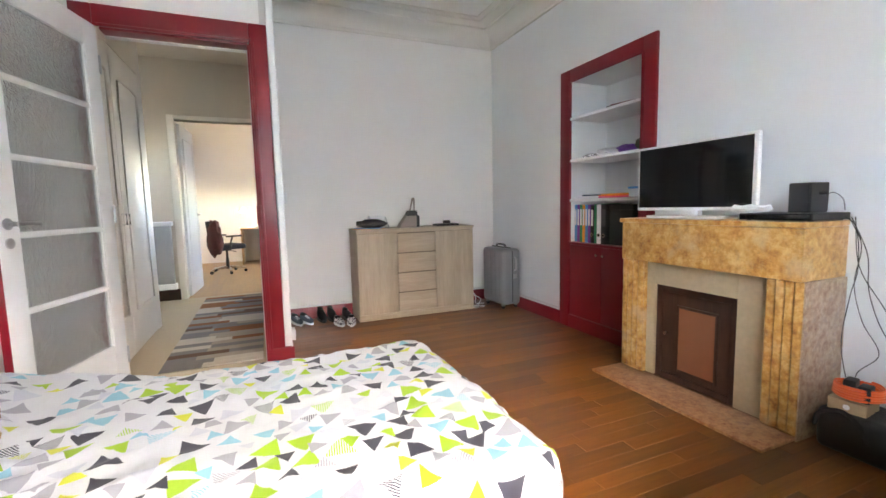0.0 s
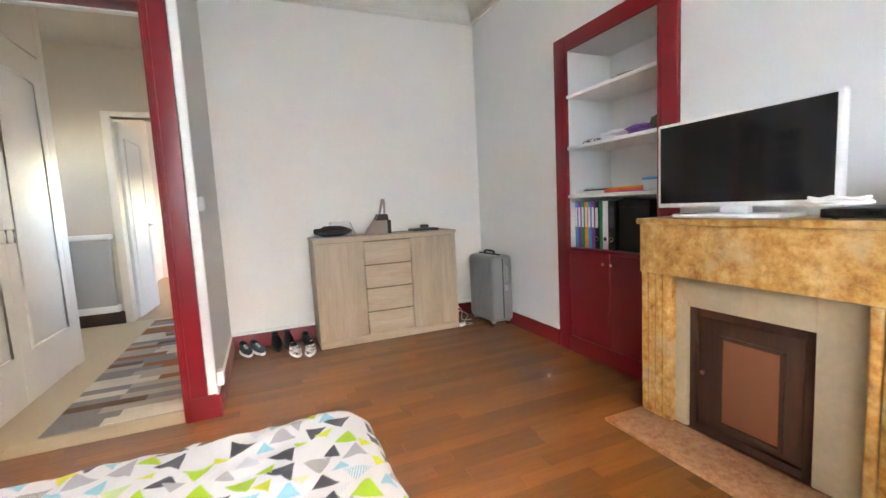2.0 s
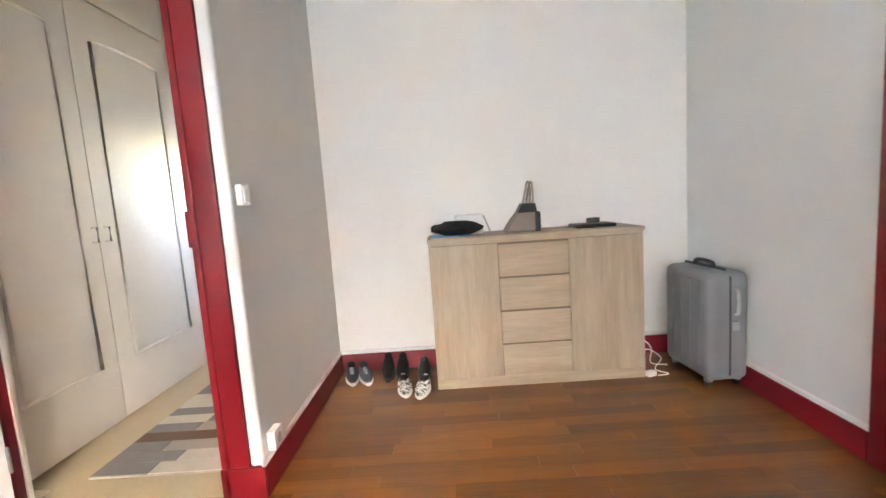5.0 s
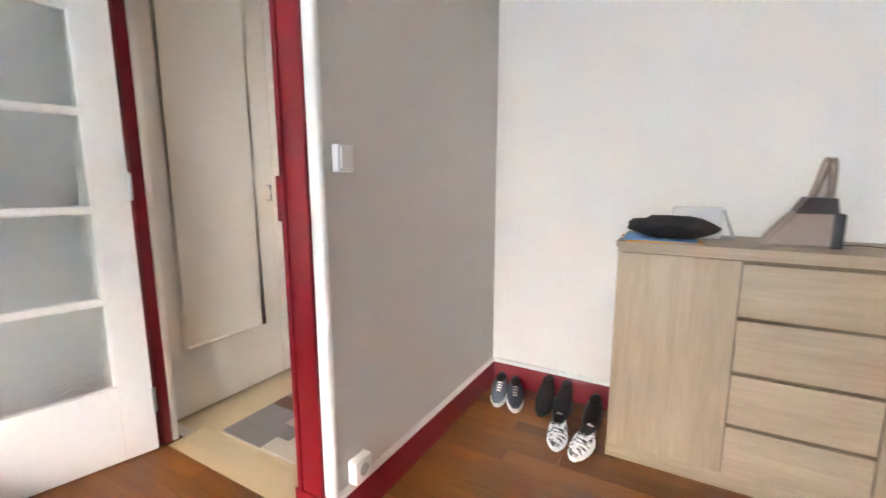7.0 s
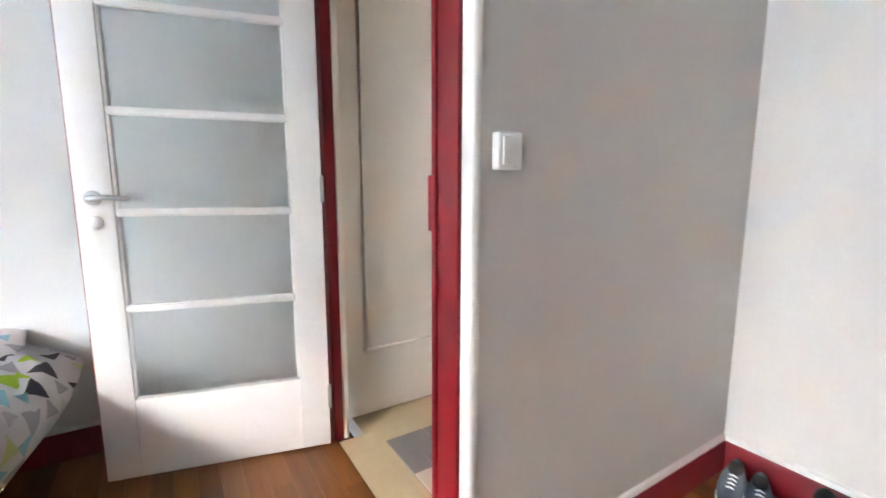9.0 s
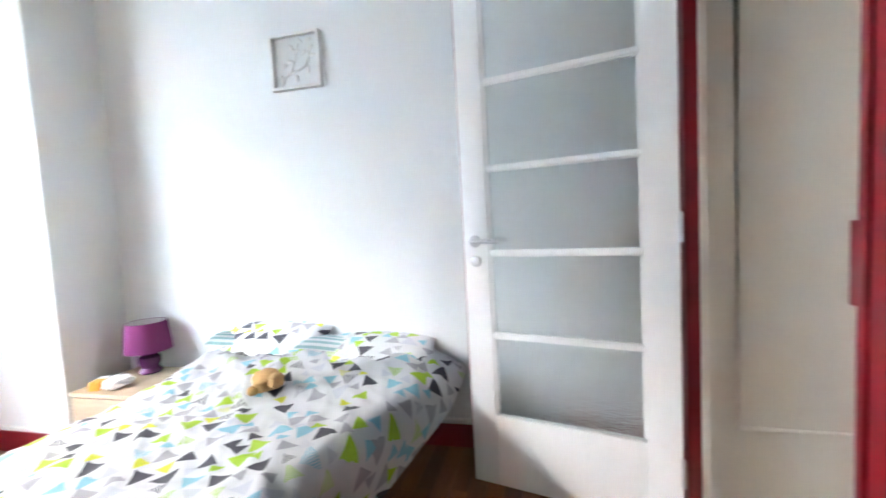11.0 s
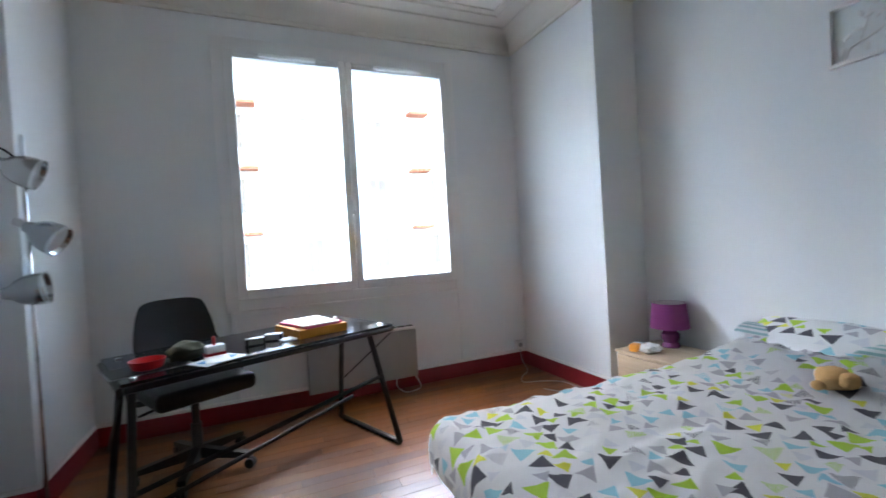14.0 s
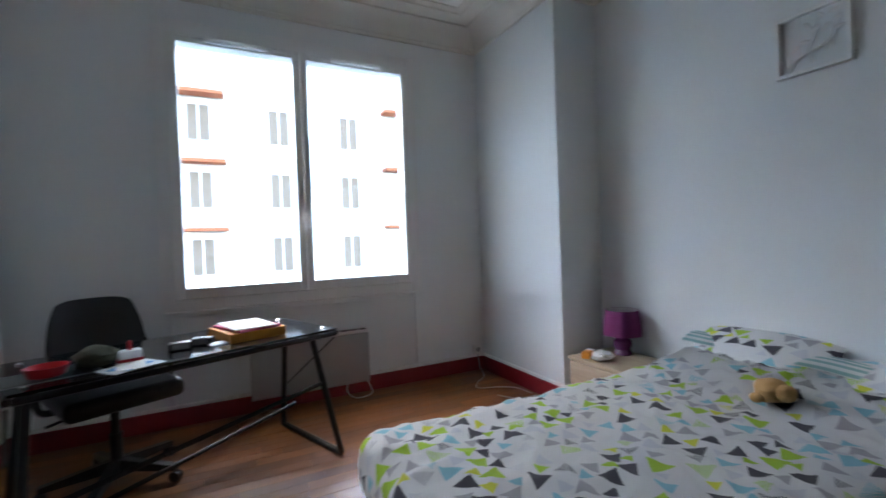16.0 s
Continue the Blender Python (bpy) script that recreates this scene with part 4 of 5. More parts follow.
K = "thin black cable hanging from the mantel down the wall"
cable(K, [(3.2, 1.385, 1.03), (3.24, 1.36, 0.98), (3.28, 1.36, 0.8), (3.25, 1.37, 0.66), (3.22, 1.375, 0.45), (3.2, 1.33, 0.25)])
cable(K, [(3.22, 1.38, 1.03), (3.27, 1.35, 0.9), (3.28, 1.37, 0.72), (3.3, 1.34, 0.55), (3.29, 1.27, 0.42), (3.27, 1.33, 0.32), (3.2, 1.31, 0.25)])
cable(K, [(3.24, 1.38, 1.03), (3.3, 1.34, 0.86), (3.31, 1.33, 0.7), (3.3, 1.28, 0.55), (3.31, 1.2, 0.4), (3.28, 1.12, 0.3), (3.2, 1.2, 0.2)])
cable(K, [(3.25, 1.37, 1.03), (3.29, 1.36, 0.8), (3.31, 1.27, 0.62), (3.31, 1.22, 0.5), (3.3, 1.12, 0.38), (3.27, 1.03, 0.27), (3.2, 1.08, 0.195)])
cable(K, [(3.22, 1.47, 1.13), (3.22, 1.44, 1.14), (3.23, 1.41, 1.11), (3.23, 1.40, 1.06)])
bag = thing("black_bag", "black fabric bag standing on the floor beside the fireplace", "bag", (3.19, 1.18, 0), 0)
bm = box((-0.13, -0.42, 0.0), (0.12, 0.2, 0.19), 0.04, 5)
for v in bm.verts:
    v.co += Vector((0.014, 0.014, 0.014)) * noise.noise(v.co * 7)
    v.co.z = max(0, v.co.z)
part("body", bm, LEATHER, bag)
part("zip", tube(curve_pts([(0.0, -0.40, 0.165), (0.0, -0.2, 0.195), (0.0, 0.0, 0.195), (0.0, 0.18, 0.165)]), 0.005, 6), DARKGREY, bag)
for y in (-0.3, 0.02):
    part("carry_strap", tube(curve_pts([(-0.13, y, 0.1), (-0.145, y + 0.02, 0.17), (-0.135, y + 0.09, 0.2), (-0.145, y + 0.16, 0.165), (-0.13, y + 0.18, 0.1)]), 0.009, 8), BLACKCLOTH, bag)
part("strap", tube(curve_pts([(-0.135, -0.1, 0.06), (-0.16, -0.12, 0.03), (-0.15, -0.16, 0.012), (-0.13, -0.2, 0.05)]), 0.008, 8), PAPER, bag, "white looped strap end")
carton = thing("small_carton", "small brown cardboard box on the black bag", "box", (3.16, 1.3, 0.188), 6)
part("body", box((-0.075, -0.075, 0), (0.07, 0.055, 0.05), 0.003), CARDBOARD, carton)
part("flap", box((-0.077, -0.01, 0.05), (0.072, 0.056, 0.052), 0.001), CARDBOARD, carton)
part("printed_mark", lathe([(0.012, 0), (0.012, 0.001)], 14, m=pose(-0.0752, -0.01, 0.025, 0, -90)), PAPER, carton, "pale round mark")
hub = thing("orange_lead", "coiled bright orange extension lead with black plugs", "cable", (3.17, 1.28, 0.24), 10)
pts = [(0.072 * math.cos(a * 0.42) * (1 + 0.05 * math.sin(a)), 0.08 * math.sin(a * 0.42) * (1 + 0.05 * math.cos(1.7 * a)), 0.006 + a * 0.00075) for a in range(75)]
part("coil", tube(pts, 0.0065, 6), ORANGEPL, hub)
for x, y in ((-0.03, -0.03), (0.02, 0.03)):
    part("plug", box((x - 0.035, y - 0.022, 0.0), (x + 0.035, y + 0.022, 0.072), 0.01, 3), BLACK, hub)

# ---- sideboard ----
sb = thing("sideboard", "pale oak-effect sideboard with two doors and four drawers", "sideboard", (1.623, 4.41, 0))
SW, SH, SD = 1.24, 0.905, 0.385
part("side_panel", box((0, 0.018, 0), (0.018, SD, SH - 0.022), 0.002), OAKZ, sb)
part("side_panel", box((SW - 0.018, 0.018, 0), (SW, SD, SH - 0.022), 0.002), OAKZ, sb)
part("back_panel", box((0.018, SD - 0.008, 0.05), (SW - 0.018, SD - 0.002, SH - 0.022), 0), OAKZ, sb)
part("top", box((-0.006, -0.006, SH - 0.022), (SW + 0.006, SD, SH), 0.003), OAKX, sb)
part("plinth", box((0.0, 0.006, 0.0), (SW, 0.018, 0.06), 0.002), OAKX, sb)
# board behind the fronts, darkened as the shade in the gaps
part("inner_frame", box((0.018, 0.03, 0.06), (SW - 0.018, 0.05, SH - 0.022), 0), GAP_SHADE, sb)
for x0, x1 in ((0.003, 0.40), (0.812, SW - 0.003)):
    part("door", box((x0, 0.0, 0.064), (x1, 0.018, SH - 0.045), 0.002), OAKZ, sb)
part("upper_strip", box((0.0, 0.006, SH - 0.041), (SW, 0.018, SH - 0.022), 0.001), OAKX, sb)
for i in range(4):
    z0 = 0.064 + i * 0.2
    part("drawer_front", box((0.404, 0.0, z0), (0.808, 0.018, z0 + 0.186), 0.003), OAKX, sb)
    # strip whose dark colour stands for the groove's shade
    part("grip_groove", box((0.404, 0.012, z0 + 0.186), (0.808, 0.022, z0 + 0.2), 0), GAP_SHADE, sb, "finger groove with its shade painted dark brown", soft=False)

hb = thing("handbag", "taupe and black leather handbag with two upright handles", "handbag", (2.195, 4.56, SH), 0)
bm = prism([(-0.12, 0), (0.09, 0), (0.1, 0.05), (0.075, 0.155), (0.035, 0.165), (-0.03, 0.125), (-0.09, 0.05)], (-0.05, 0.05))
bmesh.ops.bevel(bm, geom=bm.edges[:], offset=0.012, segments=3, affect="EDGES")
part("body", bm, TAUPE, hb)
part("trim_panel", prism([(-0.03, 0.118), (0.085, 0.118), (0.076, 0.17), (0.0, 0.172)], (-0.053, 0.053)), BLACK, hb)
part("side_gusset", box((0.07, -0.053, 0.002), (0.105, 0.053, 0.12), 0.008), BLACK, hb)
for dy, dx in ((-0.04, 0.0), (0.04, 0.03)):
    part("handle", tube(curve_pts([(-0.005 + dx, dy, 0.14), (0.018 + dx, dy, 0.23), (0.034 + dx, dy * 0.8, 0.292), (0.046 + dx, dy * 0.8, 0.29), (0.05 + dx, dy, 0.22), (0.048 + dx, dy, 0.15)]), 0.006, 8), TAUPE, hb)
soft_thing("baseball_cap", "black cloth cap lying on the sideboard", "cap", (1.80, 4.52, SH + 0.012), (0.15, 0.09, 0.045), BLACKCLOTH, 0.25, 4)
sheets("leaflets", "yellow and blue leaflets under the cap", (1.76, 4.52, SH), 8, [(0.26, 0.19, 0.006, ORANGE, 4), (0.25, 0.2, 0.005, BLUE, -6)])
wb = thing("white_box", "small white router box standing on the sideboard", "box", (1.88, 4.66, SH), 10)
part("body", box((-0.085, -0.03, 0.0), (0.085, 0.03, 0.125), 0.008, 3), WHITEPL, wb)
part("side_panel", box((0.084, -0.028, 0.0), (0.135, 0.02, 0.008), 0.003, bm=tube([(0.088, -0.02, 0.115), (0.13, -0.02, 0.005)], 0.006, 6)), GREYMETAL, wb)
tray = thing("black_tray", "flat black dish with a small black puck", "dish", (2.62, 4.60, SH), 0)
part("dish", box((-0.11, -0.09, 0), (0.13, 0.09, 0.022), 0.008, 3), BLACK, tray)
part("puck", lathe([(0.03, 0.022), (0.04, 0.026), (0.04, 0.05), (0.036, 0.055)], 18, m=pose(0.02, 0, 0)), BLACK, tray)
cable("thin black cable on the sideboard top", [(2.3, 4.62, SH + 0.004), (2.38, 4.64, SH + 0.005), (2.46, 4.6, SH + 0.004), (2.52, 4.6, SH + 0.006)])
cable("white extension cable on the floor beside the sideboard", [(2.9, 4.55, 0.02), (2.95, 4.6, 0.10), (3.02, 4.55, 0.06), (2.95, 4.48, 0.02), (3.0, 4.42, 0.012), (2.93, 4.40, 0.012)], WHITEPL, 0.004)
cable("white extension cable on the floor beside the sideboard", [(2.93, 4.79, 0.09), (2.97, 4.72, 0.13), (3.03, 4.7, 0.07), (2.98, 4.6, 0.012), (3.06, 4.55, 0.012)], WHITEPL, 0.004)
plug = thing("extension_socket", "white plug lying on the parquet", "plug", (2.90, 4.43, 0), 20)
part("body", box((-0.03, -0.02, 0.0), (0.03, 0.02, 0.03), 0.008, 3), WHITEPL, plug)

# ---- suitcase ----
sc = thing("suitcase", "silver grey hard-shell suitcase standing on castors", "suitcase", (3.2, 4.40, 0), -86)
bm = box((-0.21, -0.115, 0.045), (0.21, 0.115, 0.65), 0.055, 5)
part("shell", bm, SUITCASE, sc)
for side in (-1, 1):
    for x in (-0.12, -0.04, 0.04, 0.12):
        y0, y1 = sorted((side * 0.111, side * 0.119))
        part("rib", box((x - 0.014, y0, 0.12), (x + 0.014, y1, 0.6), 0.005, 3), SUITCASE, sc)
part("seam", box((-0.2125, -0.006, 0.08), (0.2125, 0.006, 0.625), 0.003, bm=box((-0.17, -0.006, 0.045), (0.17, 0.006, 0.6625), 0.003)), DARKGREY, sc, "dark zip seam")
part("carry_handle", tube(curve_pts([(-0.08, 0, 0.655), (-0.06, 0, 0.682), (0.06, 0, 0.682), (0.08, 0, 0.655)]), 0.011, 10), DARKGREY, sc)
part("side_handle", tube(curve_pts([(0.208, 0.03, 0.42), (0.232, 0.03, 0.44), (0.232, 0.03, 0.54), (0.208, 0.03, 0.56)]), 0.01, 10), GREYMETAL, sc, "pale side handle")
part("lock", box((0.205, 0.01, 0.33), (0.218, 0.05, 0.38), 0.004), GREYMETAL, sc)
for sx in (-0.15, 0.15):
    for sy in (-0.08, 0.08):
        w = part("castor", lathe([(0.0, -0.012), (0.021, -0.01), (0.021, 0.01), (0, 0.012)], 14, m=pose(sx, sy, 0.021, 90)), DARKGREY, sc)
        part("fork", box((sx - 0.02, sy - 0.016, 0.03), (sx + 0.02, sy + 0.016, 0.06), 0.006), GREYMETAL, w)


# ---- shoes ----
def shoe(label, at, rz, upper, sole, L=0.26, high=0.09, laces=None):
    s = thing("shoe", label, "shoe", at, rz, group="shoes by the wall")
    n, rings = 16, 12
    for nm, mat, z0, z1, grow in (("sole", sole, 0.0, 0.022, 1.06), ("upper", upper, 0.02, None, 1.0)):
        t = bmesh.new()
        loops = []
        for i in range(rings + 1):
            u = i / rings
            wid = 0.043 * grow * (math.sin(math.pi * min(1, max(0, u * 0.94 + 0.03))) ** 0.45) * (0.85 + 0.25 * u)
            top = z1 if z1 else 0.035 + high * (1 - u) ** 0.8 * (1 if u > 0.05 else 0.8)
            x = (u - 0.5) * L * (grow * 0.5 + 0.5)
            loops.append([t.verts.new((x, wid * math.cos(2 * math.pi * k / n), z0 + (top - z0) * (0.5 + 0.5 * math.sin(2 * math.pi * k / n)))) for k in range(n)])
        for a, b in zip(loops, loops[1:]):
            for k in range(n):
                t.faces.new((a[k], b[k], b[(k + 1) % n], a[(k + 1) % n]))
        t.faces.new(loops[0])
        t.faces.new(loops[-1][::-1])
        bmesh.ops.recalc_face_normals(t, faces=t.faces[:])
        part(nm, t, mat, s)
    part("opening", blob((-L * 0.27, 0, 0.02 + high * 0.93), (0.055, 0.027, 0.012), 0, 0, 2), BLACKCLOTH, s, "dark shoe opening")
    if laces:
        bm = bmesh.new()
        for i in range(4):
            x = -0.01 + i * 0.02
            z = 0.037 + high * (1 - (x / L + 0.5)) ** 0.8
            tube([(x, -0.022, z - 0.012), (x + 0.004, 0, z + 0.002), (x, 0.022, z - 0.012)], 0.003, 6, bm)
        part("laces", bm, laces, s)
    return s


NV = "navy canvas trainer with white sole"
shoe(NV, (1.05, 4.66, 0), -75, NAVY, PAPER, 0.24, 0.06, PAPER)
shoe(NV, (1.14, 4.65, 0), -70, NAVY, PAPER, 0.24, 0.06, PAPER)
BK = "black ankle boot standing by the wall"
shoe(BK, (1.29, 4.68, 0), -85, BLACKCLOTH, BLACK, 0.23, 0.10)
shoe(BK, (1.385, 4.67, 0), -88, BLACKCLOTH, BLACK, 0.23, 0.10)
shoe("black low shoe by the wall", (1.53, 4.64, 0), -88, LEATHER, BLACK, 0.24, 0.07)
SP = "black and white speckled sports shoe"
shoe(SP, (1.42, 4.43, 0), -80, SPECK, PAPER, 0.2, 0.05, PAPER)
shoe(SP, (1.535, 4.40, 0), -100, SPECK, PAPER, 0.2, 0.05, PAPER)

# ---- switch and sockets ----
sw = thing("light_switch", "white plastic light switch on the grey wall", "switch", (0.945, 3.622, 1.2), 0)
part("plate", box((0, -0.034, -0.04), (0.026, 0.034, 0.04), 0.006, 3), WHITEPL, sw)
part("rocker", box((0.024, -0.024, -0.03), (0.031, 0.024, 0.03), 0.004), WHITEPL, sw)


def socket(at, rz):
    s = thing("wall_socket", "white plastic wall socket above the baseboard", "socket", at, rz, group="wall sockets")
    part("plate", box((-0.04, -0.001, -0.04), (0.04, 0.035, 0.04), 0.006, 3), WHITEPL, s)
    part("well", lathe([(0.021, 0), (0.021, 0.002), (0.018, 0.003), (0.017, 0.001)], 18, m=pose(0, 0.035, 0, -90)), GREYMETAL, s)
    return s


socket((0.945, 3.645, 0.19), -90)
socket((-0.06, -0.57, 0.19), 0)
cable("loose grey cable on the parquet by the pier", [(-0.06, -0.55, 0.16), (-0.05, -0.5, 0.05), (0.0, -0.35, 0.008), (0.12, -0.25, 0.006), (0.2, -0.12, 0.006), (0.05, -0.05, 0.006), (-0.05, 0.05, 0.01), (-0.08, 0.2, 0.006)], GREYMETAL, 0.004)
cable("loose grey cable on the parquet by the pier", [(-0.08, 0.25, 0.006), (0.02, 0.3, 0.03), (0.08, 0.22, 0.006), (0.16, 0.1, 0.006)], GREYMETAL, 0.004)

# ---- heater under the window ----
ht = thing("panel_heater", "grey electric panel heater under the window", "heater", (1.39, -0.57, 0.10))
part("body", box((-0.42, 0.03, 0.0), (0.44, 0.085, 0.385), 0.01, 3), GREYMETAL, ht)
part("top_grille", box((-0.42, 0.02, 0.388), (0.44, 0.09, 0.412), 0.008, 3), WHITEPL, ht)
for i in range(12):
    part("grille_slat", box((-0.40 + i * 0.07, 0.03, 0.41), (-0.345 + i * 0.07, 0.08, 0.416), 0.001, 1), DARKGREY, ht, soft=False)
for x in (-0.3, 0.25):
    part("bracket", box((x, 0.0, 0.05), (x + 0.05, 0.03, 0.35), 0.002), STEEL, ht)
cable("white heater cable along the baseboard", [(1.0, -0.5, 0.12), (0.97, -0.47, 0.05), (0.98, -0.44, 0.012), (1.1, -0.42, 0.008), (1.16, -0.46, 0.05), (1.15, -0.5, 0.1)], WHITEPL, 0.004)

# ---- corner desk of black glass and metal ----
dk = thing("glass_desk", "black glass desk on a black metal trestle frame", "desk", (0, 0, 0))
A, B, C, D = Vector((1.415, 0.40, 0)), Vector((1.655, -0.20, 0)), Vector((2.84, 0.31, 0)), Vector((2.62, 0.90, 0))
bm = prism([(p.x, p.y) for p in (A, B, C, D)], (0.705, 0.717), "z")
bmesh.ops.bevel(bm, geom=bm.edges[:], offset=0.003, segments=2, affect="EDGES")
part("top", bm, SCREEN, dk, "glossy black glass top")
E1 = (B - A).normalized()
F1 = (C - B).normalized()
Z = Vector((0, 0, 1))
bm = bmesh.new()
for p, q in ((A, B), (B, C), (C, D), (D, A)):
    d = (q - p).normalized()
    tube([p + d * 0.01 + Z * 0.69, q - d * 0.01 + Z * 0.69], 0.014, 8, bm)
part("top_frame", bm, BLACKMETAL, dk)


def bar(name, p, q, w=0.017, mat=None):
    return part(name, tube([p, q], w, 8), mat or BLACKMETAL, dk)


for s, (p, q) in enumerate(((A, B), (D, C))):
    inn = F1 * (0.06 if s == 0 else -0.06)
    mid = (p + q) / 2
    bar("foot_bar", p + Z * 0.017, q + Z * 0.017)
    bar("front_leg", p + Z * 0.017, p + (q - p) * 0.28 + inn + Z * 0.69)
    bar("back_leg", q + Z * 0.017, q + (p - q) * 0.28 + inn + Z * 0.69)
    bar("tie_rod", p + (q - p) * 0.05 + Z * 0.66, q + (p - q) * 0.12 + Z * 0.3, 0.005)
bar("stretcher", A + (B - A) * 0.16 + F1 * 0.03 + Z * 0.40, D + (C - D) * 0.16 - F1 * 0.03 + Z * 0.25, 0.012)
bar("stretcher", A + (B - A) * 0.7 + F1 * 0.02 + Z * 0.20, D + (C - D) * 0.5 - F1 * 0.03 + Z * 0.06, 0.012)
for p in (A + (B - A) * 0.1 + F1 * 0.05, A + (B - A) * 0.85 + F1 * 0.06, D + (C - D) * 0.1 - F1 * 0.05, D + (C - D) * 0.85 - F1 * 0.06):
    part("glass_stud", lathe([(0.014, 0.717), (0.014, 0.722), (0.01, 0.725)], 14, m=Matrix.Translation(p)), CHROME, dk)

pile = sheets("paper_binder_pile", "orange binder with white paper and a pink folder on the desk", (1.87, 0.30, 0.717), 110,
              [(0.32, 0.28, 0.045, ORANGE, 0), (0.30, 0.22, 0.012, PINK, 5), (0.30, 0.21, 0.006, PAPER, -4)])
DT = 0.7175
dish = thing("red_bowl", "bright red plastic bowl on the desk", "bowl", (2.57, 0.70, DT))
part("bowl", lathe([(0.03, 0), (0.055, 0.01), (0.068, 0.045), (0.064, 0.045), (0.05, 0.014), (0.002, 0.01)], 24), REDPL, dish)
soft_thing("olive_pouch", "crumpled olive cloth pouch on the desk", "pouch", (2.44, 0.62, DT), (0.075, 0.06, 0.045), OLIVE, 0.35, 9)
pot = thing("small_red_box", "small white and red box on the desk", "box", (2.33, 0.60, DT), 20)
part("body", box((-0.04, -0.03, 0), (0.04, 0.03, 0.05), 0.003), PAPER, pot)
part("band", box((-0.0412, -0.0312, 0.0), (0.0412, 0.0312, 0.018), 0.002), REDPL, pot)
part("candle", lathe([(0.008, 0.05), (0.008, 0.085), (0.003, 0.09)], 10), REDPL, pot)
sheets("blue_papers", "loose blue and white papers on the desk", (2.31, 0.70, DT), 40, [(0.2, 0.14, 0.002, MILK, 0), (0.14, 0.1, 0.002, BLUE, 25), (0.1, 0.15, 0.002, PAPER, -30)])
for x, y0, r in ((2.16, 0.47, 10), (2.07, 0.41, -15)):
    pk = thing("black_gadget", "small black electronic gadget on the desk", "gadget", (x, y0, DT), r)
    part("body", box((-0.045, -0.03, 0), (0.045, 0.03, 0.035), 0.006, 3), BLACK, pk)
    part("face", box((-0.035, 0.029, 0.006), (0.035, 0.032, 0.03), 0.001), GREYMETAL, pk)
sheets("note_pad", "white note pad on the desk", (1.99, 0.44, DT), 25, [(0.11, 0.08, 0.004, PAPER, 0), (0.105, 0.075, 0.002, MILK, 3)])
sheets("desk_mat", "dark place mat with a pale rim on the desk", (2.58, 0.66, DT), 24, [(0.30, 0.22, 0.0015, GREYMETAL, 0), (0.285, 0.205, 0.0012, BLACK, 0)])
office_chair("office_chair", "black leather swivel chair with armrests at the desk", (2.49, 0.10, 0), 206, LEATHER, BLACK, True)

# ---- floor lamp with three spots ----
fl = thing("floor_lamp", "chrome floor lamp with three swivelling nickel spots", "lamp", (3.06, 0.34, 0))
part("base", lathe([(0.13, 0), (0.13, 0.015), (0.12, 0.022), (0.02, 0.026), (0.014, 0.04)], 28), STEEL, fl)
part("pole", lathe([(0.009, 0.03), (0.009, 0.75), (0.011, 0.752), (0.011, 0.77), (0.0085, 0.772), (0.0085, 1.76), (0.004, 1.77)], 14), CHROME, fl)


def spot(z, aim, tilt, reach):
    """A spot on the pole: aim is the heading of its mouth in degrees."""
    m = pose(0, 0, z, 0, 0, aim) @ pose(reach, 0, 0, 0, tilt, 0) @ Matrix.Scale(1.15, 4)
    s = part("spot", lathe([(0.016, -0.055), (0.022, -0.05), (0.026, -0.03), (0.044, -0.012), (0.057, 0.015), (0.063, 0.045), (0.064, 0.072), (0.060, 0.072), (0.053, 0.02), (0.03, 0.0), (0.02, -0.005)], 24, m=m), SATIN, fl, "satin nickel spot head")
    part("rim", lathe([(0.0625, 0.066), (0.065, 0.07), (0.065, 0.08), (0.058, 0.08), (0.058, 0.07)], 24, m=m), CHROME, s)
    part("bulb", blob((0, 0, 0.03), (0.03, 0.03, 0.03), sub=2, m=m), CHROME, s)
    part("heat_fins", lathe([(0.018, -0.09), (0.018, -0.083), (0.013, -0.082), (0.013, -0.077), (0.018, -0.076), (0.018, -0.068), (0.013, -0.067), (0.013, -0.06)], 16, m=m), STEEL, s)
    part("joint", tube([(0, 0, z), m @ Vector((0.0, 0.0, -0.03))], 0.007, 8), CHROME, s)


spot(1.62, 188, 112, -0.03)
spot(1.33, 172, 122, 0.045)
spot(1.07, 186, 84, -0.035)
part("hook", tube(curve_pts([(0.0, 0.0, 1.64), (0.06, 0.03, 1.70), (0.12, 0.02, 1.69), (0.1, -0.02, 1.66), (0.04, 0.0, 1.64)]), 0.005, 8), BLACK, fl)

# ---- picture ----
pc = thing("relief_picture", "white square frame with a white cut-paper branch relief", "picture", (-0.53, 1.81, 2.055))
part("backing", box((0, -0.13, -0.13), (0.006, 0.13, 0.13), 0), WALL, pc)
bm = bmesh.new()
for a, b in (((-0.145, -0.145), (-0.128, 0.145)), ((0.128, -0.145), (0.145, 0.145)), ((-0.128, 0.128), (0.128, 0.145)), ((-0.128, -0.145), (0.128, -0.128))):
    box((0, a[0], a[1]), (0.032, b[0], b[1]), 0.002, bm=bm)
part("frame", bm, WHITE, pc)
part("branch", tube(curve_pts([(0.012, -0.09, -0.12), (0.014, -0.06, -0.07), (0.014, 0.0, -0.05), (0.014, 0.06, -0.02), (0.013, 0.085, 0.06)]), 0.005, 8, bm=tube(curve_pts([(0.013, -0.03, -0.06), (0.013, 0.0, 0.02), (0.013, 0.02, 0.09)]), 0.004, 8)), WHITE, pc)
rl = random.Random(8)
